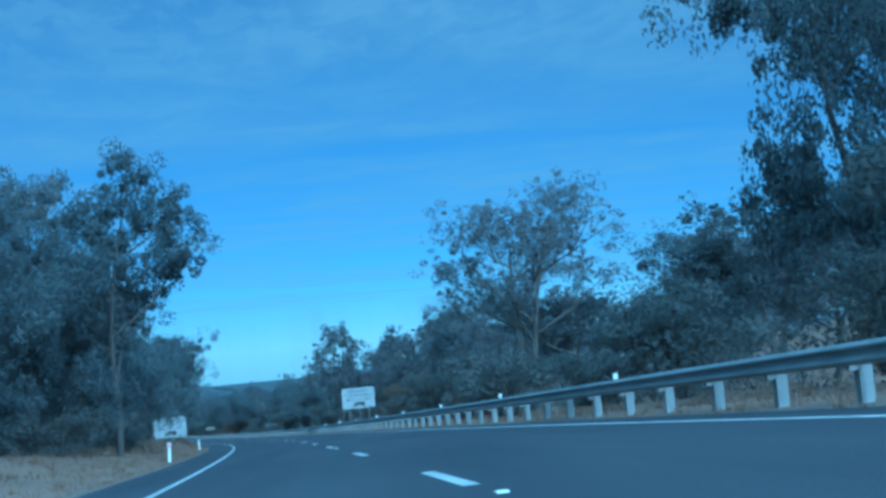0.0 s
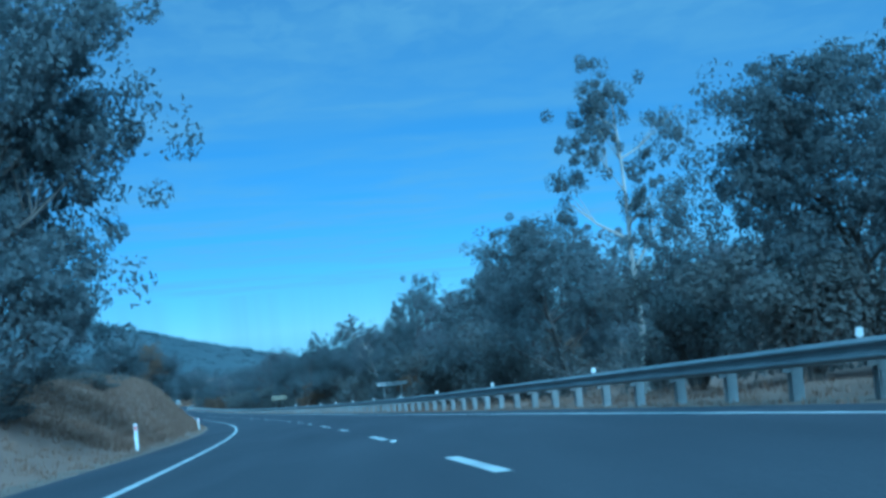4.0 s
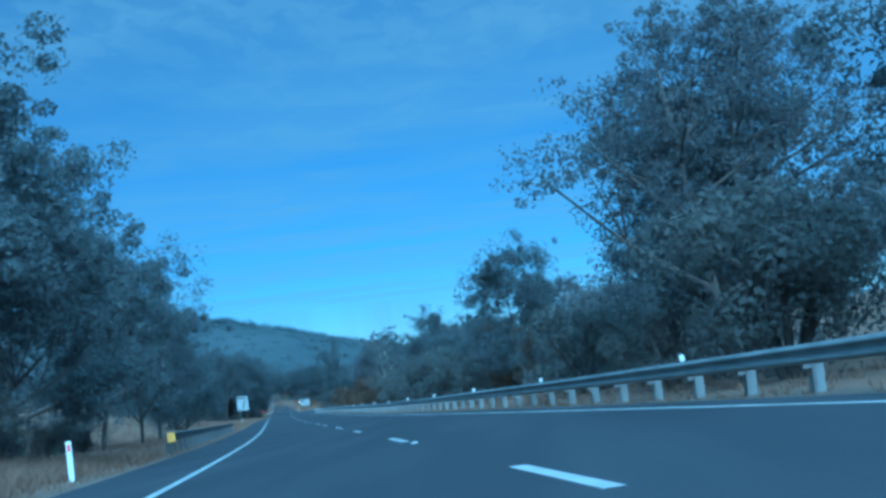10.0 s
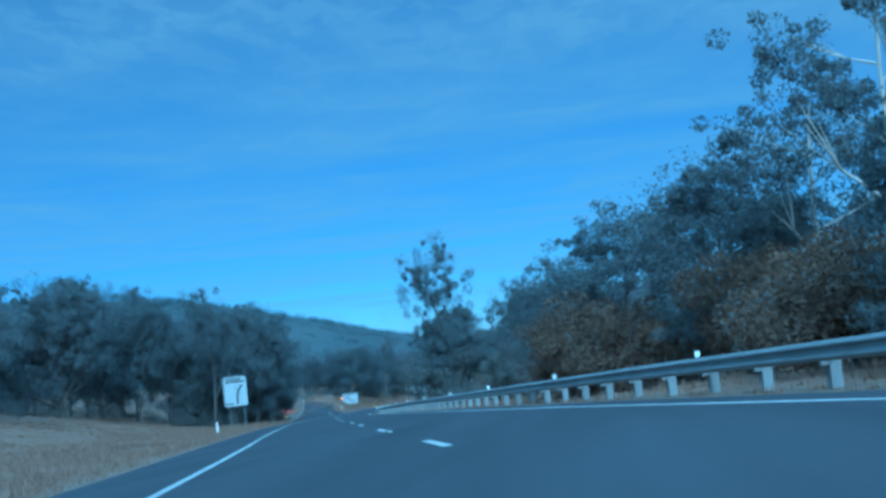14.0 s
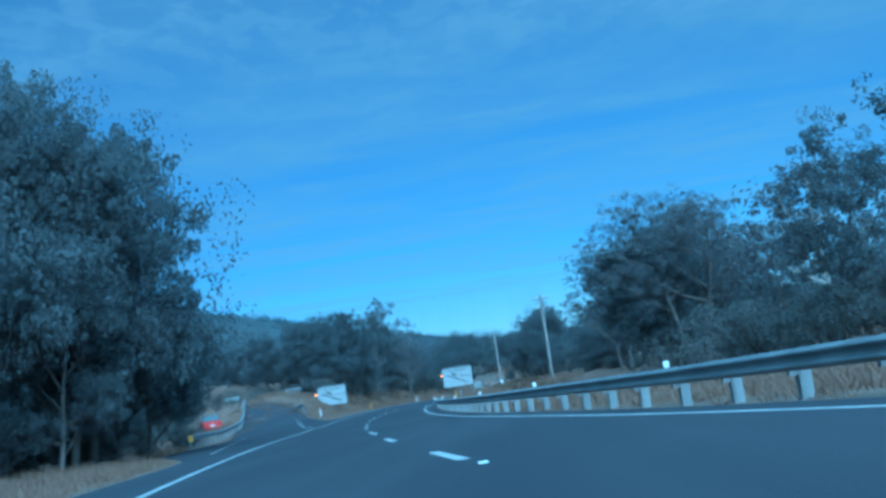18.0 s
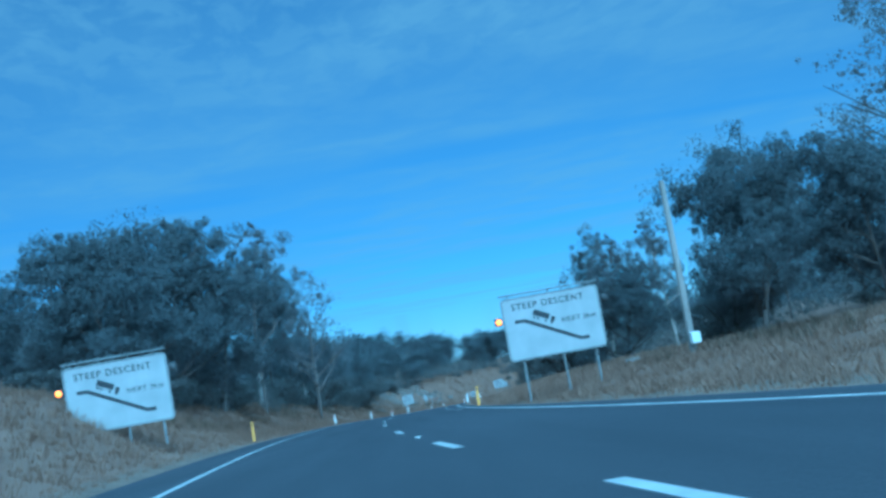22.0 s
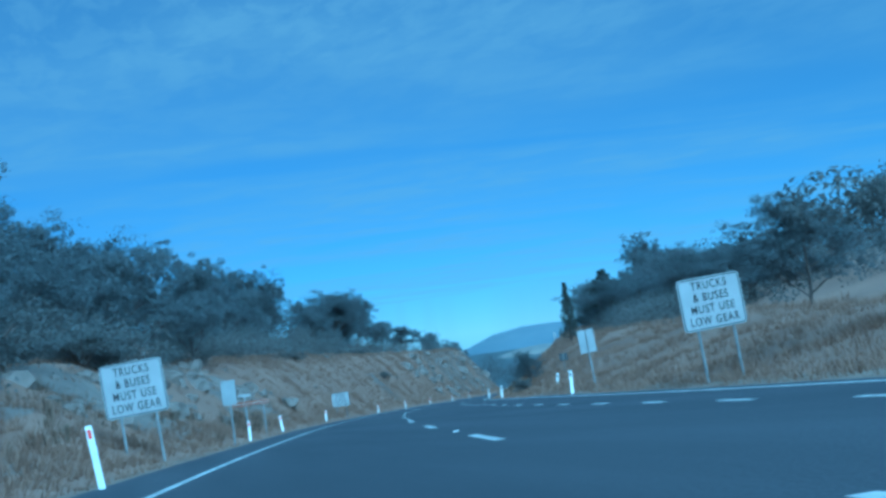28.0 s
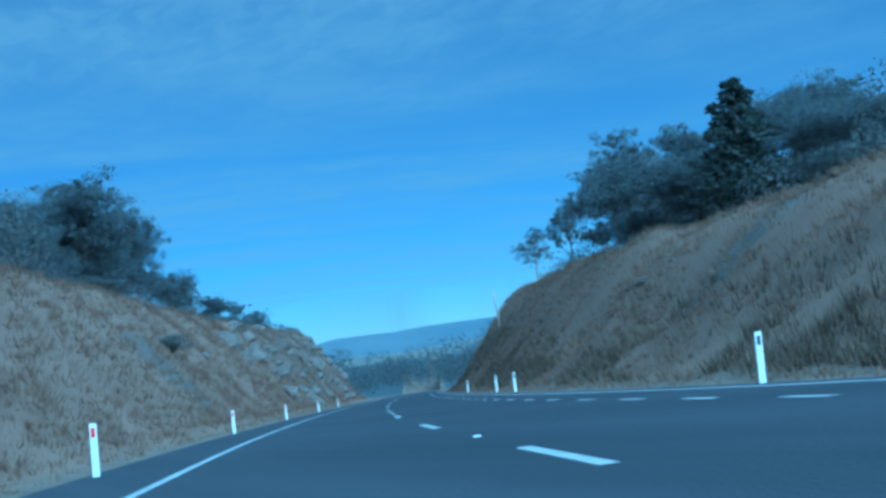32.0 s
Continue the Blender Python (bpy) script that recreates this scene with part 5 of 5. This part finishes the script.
v, f = leaf_cloud(cs, rs, 150, 0.15, rng, squash=0.9)
under = mesh_object("undergrowth", v, f, M_SCRUB)
tagged(under, "dull green undergrowth along the foot of the woods", "undergrowth", kind="stuff")

# dry grass along the verges
rng = np.random.default_rng(13)
verts, faces = [], []
for s0, s1, side, reach, count in ((-10, 330, -1, 5.0, 7000), (330, 520, -1, 7, 5000), (520, 700, -1, 7, 9000), (700, 960, -1, 3, 5000), (-10, 590, 1, 4.0, 9000), (590, 760, 1, 8, 6000), (760, 960, 1, 3, 5000)):
    for _ in range(count):
        s = s0 + (s1 - s0) * rng.random()
        d = 0.3 + reach * rng.random() ** 1.4
        n = verge_left(s) - d if side < 0 else verge_right(s) + d
        b = spot(s, n, -0.03)
        big = 0.05 + 0.15 * rng.random() * (0.4 + min(1.0, d / 3))
        for _ in range(9):
            a = rng.random() * math.tau
            r = 0.22 * rng.random()
            c, q = math.cos(a), math.sin(a)
            x, y = b.x + c * r, b.y + q * r
            h = big * (0.6 + 0.7 * rng.random())
            l = h * 0.45
            j = len(verts)
            verts += [(x - q * 0.014, y + c * 0.014, b.z), (x + q * 0.014, y - c * 0.014, b.z), (x + c * l, y + q * l, b.z + h)]
            faces.append((j, j + 1, j + 2))
grass = mesh_object("dry_grass", verts, faces, M_BLADE)
tagged(grass, "tall dry straw-coloured grass along the verges", "grass", kind="stuff")

# matted dry grass over the slopes of the banks
rng = np.random.default_rng(15)
tufts = []
for s0, s1, side, d0, d1, count in ((700, 1000, -1, 0.9, 10.5, 30000), (590, 960, 1, 0.8, 11.0, 28000), (140, 235, -1, 0.8, 8.0, 9000), (235, 310, -1, 0.8, 8.0, 6000), (330, 545, -1, 0.8, 20.0, 15000), (480, 592, 1, 0.8, 8.0, 5000), (606, 700, -1, 0.8, 9.0, 4500)):
    for _ in range(count):
        s = s0 + (s1 - s0) * rng.random()
        d = d0 + (d1 - d0) * rng.random()
        if side < 0 and 2.4 < d < 7.5 and 766 < s < 812 and rng.random() < 0.75:
            continue
        b = spot(s, verge_left(s) - d if side < 0 else verge_right(s) + d, -0.03)
        tufts.append((b.x, b.y, b.z, 0.12 + 0.20 * rng.random()))
tufts = np.repeat(np.array(tufts), 11, axis=0)
k = len(tufts)
ang = rng.random(k) * math.tau
co, si = np.cos(ang), np.sin(ang)
rad = 0.32 * rng.random(k)
x, y, z = tufts[:, 0] + co * rad, tufts[:, 1] + si * rad, tufts[:, 2]
h = tufts[:, 3] * (0.5 + 0.7 * rng.random(k))
wide = 0.014
lean = h * (0.4 + 0.7 * rng.random(k))
v = np.stack([np.stack([x - si * wide, y + co * wide, z], 1), np.stack([x + si * wide, y - co * wide, z], 1), np.stack([x + co * lean, y + si * lean, z + h], 1)], 1).reshape(-1, 3)
matted = mesh_object("bank_grass", v, np.arange(3 * k).reshape(-1, 3).tolist(), M_BLADE)
tagged(matted, "matted brown dry grass over the roadside banks", "grass", kind="stuff")

# darker rank grass along the foot of the cutting
rng = np.random.default_rng(14)
verts, faces = [], []
for s0, s1, side, d0, d1, count in ((826, 965, 1, 0.9, 2.4, 4400), (826, 965, 1, 2.2, 4.5, 1300), (640, 770, -1, 2.5, 6.5, 2600), (770, 800, -1, 1.2, 3.0, 500), (560, 640, 1, 5, 9, 1200)):
    for _ in range(count):
        s = s0 + (s1 - s0) * rng.random()
        d = d0 + (d1 - d0) * rng.random()
        if noise.noise(Vector((s * 0.11, d * 0.3, side * 2.0))) < -0.12:
            continue
        b = spot(s, verge_left(s) - d if side < 0 else verge_right(s) + d, -0.03)
        big = 0.16 + 0.26 * rng.random()
        for _ in range(7):
            a = rng.random() * math.tau
            c, q = math.cos(a), math.sin(a)
            r = 0.2 * rng.random()
            x, y = b.x + c * r, b.y + q * r
            h = big * (0.6 + 0.7 * rng.random())
            j = len(verts)
            verts += [(x - q * 0.018, y + c * 0.018, b.z), (x + q * 0.018, y - c * 0.018, b.z), (x + c * h * 0.5, y + q * h * 0.5, b.z + h)]
            faces.append((j, j + 1, j + 2))
rank = mesh_object("rank_grass", verts, faces, M_RANK)
tagged(rank, "darker brown-green rank grass at the foot of the banks", "grass", kind="stuff")

# rocks in the cutting faces
rng = np.random.default_rng(17)
rock_meshes = []
for k in range(6):
    bm = bmesh.new()
    bmesh.ops.create_icosphere(bm, subdivisions=2, radius=1.0)
    for v_ in bm.verts:
        d = v_.co.normalized()
        v_.co = d * (0.75 + 0.5 * noise.noise(d * 1.7 + Vector((k * 7.1, 0, 0)))) * (1 if abs(d.x) < 0.6 else 0.85)
        v_.co = Vector((round(v_.co.x * 3.2) / 3.2 * 0.5 + v_.co.x * 0.5, v_.co.y, round(v_.co.z * 2.8) / 2.8 * 0.5 + v_.co.z * 0.5))
    me = bpy.data.meshes.new("rock")
    bm.to_mesh(me)
    bm.free()
    me.materials.append(M_ROCK)
    rock_meshes.append(me)
for s0, s1, side, d0, d1, z0, z1, count in ((766, 812, -1, 2.6, 7.0, 0.4, 1.25, 85), (800, 900, -1, 3.5, 7, 0.2, 0.5, 12), (900, 1000, -1, 1.5, 7, 0.5, 1.5, 100), (850, 950, 1, 3.0, 8, 0.2, 0.5, 14)):
    for _ in range(count):
        s = s0 + (s1 - s0) * rng.random()
        d = d0 + (d1 - d0) * rng.random()
        n = verge_left(s) - d if side < 0 else verge_right(s) + d
        z = z0 + (z1 - z0) * rng.random() ** 2
        o = new("rock", rock_meshes[int(rng.integers(6))])
        o.matrix_world = Matrix.Translation(spot(s, n, -0.42 * z)) @ Euler((rng.random() * 0.6, rng.random() * 0.6, rng.random() * 6)).to_matrix().to_4x4() @ Matrix.Diagonal((z * 1.3, z, z * 0.8, 1))
        tagged(o, "weathered grey-brown rock in the roadside cutting", "rock", "cutting rocks")

# ---- red vehicle beyond the stopping-lane rail ----


def build_vehicle(s, n):
    e = thing("parked_car", Matrix.Translation(spot(s, n)) @ Matrix.Rotation(heading(s) + 0.25, 4, "Z"), "red car standing beyond the guardrail in dry grass", "car")
    bm = box_bm(1.55, 3.6, 0.62, (0, 0, 0.62), 0.12)
    body = part("body", bm, M_CARRED, e)
    bm = bmesh.new()
    r = bmesh.ops.create_cube(bm, size=1.0)
    for v_ in r["verts"]:
        t = 0.78 if v_.co.z > 0 else 1.0
        v_.co = Vector((v_.co.x * 1.42 * t, v_.co.y * 2.0 * t - 0.2, v_.co.z * 0.5 + 1.16))
    bmesh.ops.bevel(bm, geom=bm.edges[:], offset=0.06, segments=2, affect="EDGES")
    part("cabin", bm, M_GLASS, e, "dark glazed cabin")
    for x in (-0.72, 0.72):
        for y in (-1.15, 1.15):
            bm = bmesh.new()
            bmesh.ops.create_cone(bm, cap_ends=True, segments=18, radius1=0.30, radius2=0.30, depth=0.2, matrix=Matrix.Translation((x, y, 0.30)) @ Matrix.Rotation(math.pi / 2, 4, "Y"))
            part("wheel", bm, M_TYRE, e)
    part("number_plate", box_bm(0.36, 0.02, 0.12, (0, -1.81, 0.62)), M_PLASTIC, e, "white number plate")
    for x in (-0.6, 0.6):
        part("tail_lamp", box_bm(0.22, 0.03, 0.16, (x, -1.80, 0.78), 0.01), M_RED, e)


build_vehicle(602.5, -13.0)

# ---- far hills ----


def ridge(name, ang0, ang1, dist, crest, foot, depth, seed, mat, label, drop=0.0):
    """A far ridge seen from the last bend: an arc of hillside with an uneven crest."""
    cx, cy = -60.0, 830.0
    verts, faces = [], []
    cols, rows_ = 90, 8
    for i in range(cols + 1):
        a = radians(ang0 + (ang1 - ang0) * i / cols)
        deg = ang0 + (ang1 - ang0) * i / cols
        top = crest + 14 * math.sin(i * 0.11 + seed) + 16 * noise.noise(Vector((i * 0.13, seed, 0))) + 7 * noise.noise(Vector((i * 0.5, seed, 5))) - drop * smooth((deg + 15.5) / 3)
        for j in range(rows_ + 1):
            t = j / rows_
            d = dist + depth * t
            z = foot + (top - foot) * smooth(t) + 5 * noise.noise(Vector((i * 0.3, j * 0.7, seed)))
            verts.append((cx - math.sin(a) * d, cy + math.cos(a) * d, z))
    for i in range(cols):
        for j in range(rows_):
            p = i * (rows_ + 1) + j
            faces.append((p, p + rows_ + 1, p + rows_ + 2, p + 1))
    o = mesh_object(name, verts, faces, mat, smooth_faces=True)
    tagged(o, label, "hills", kind="structure")


ridge("backdrop_hills", 20, -70, 1900, -64, -135, 500, 1.0, M_PLAIN, "pale pasture hillside far down the valley, haze in its colour", 45)
ridge("backdrop_range", 40, -80, 3000, -46, -150, 700, 2.6, M_FAR, "mountain range on the horizon, haze painted into its blue colour", 55)
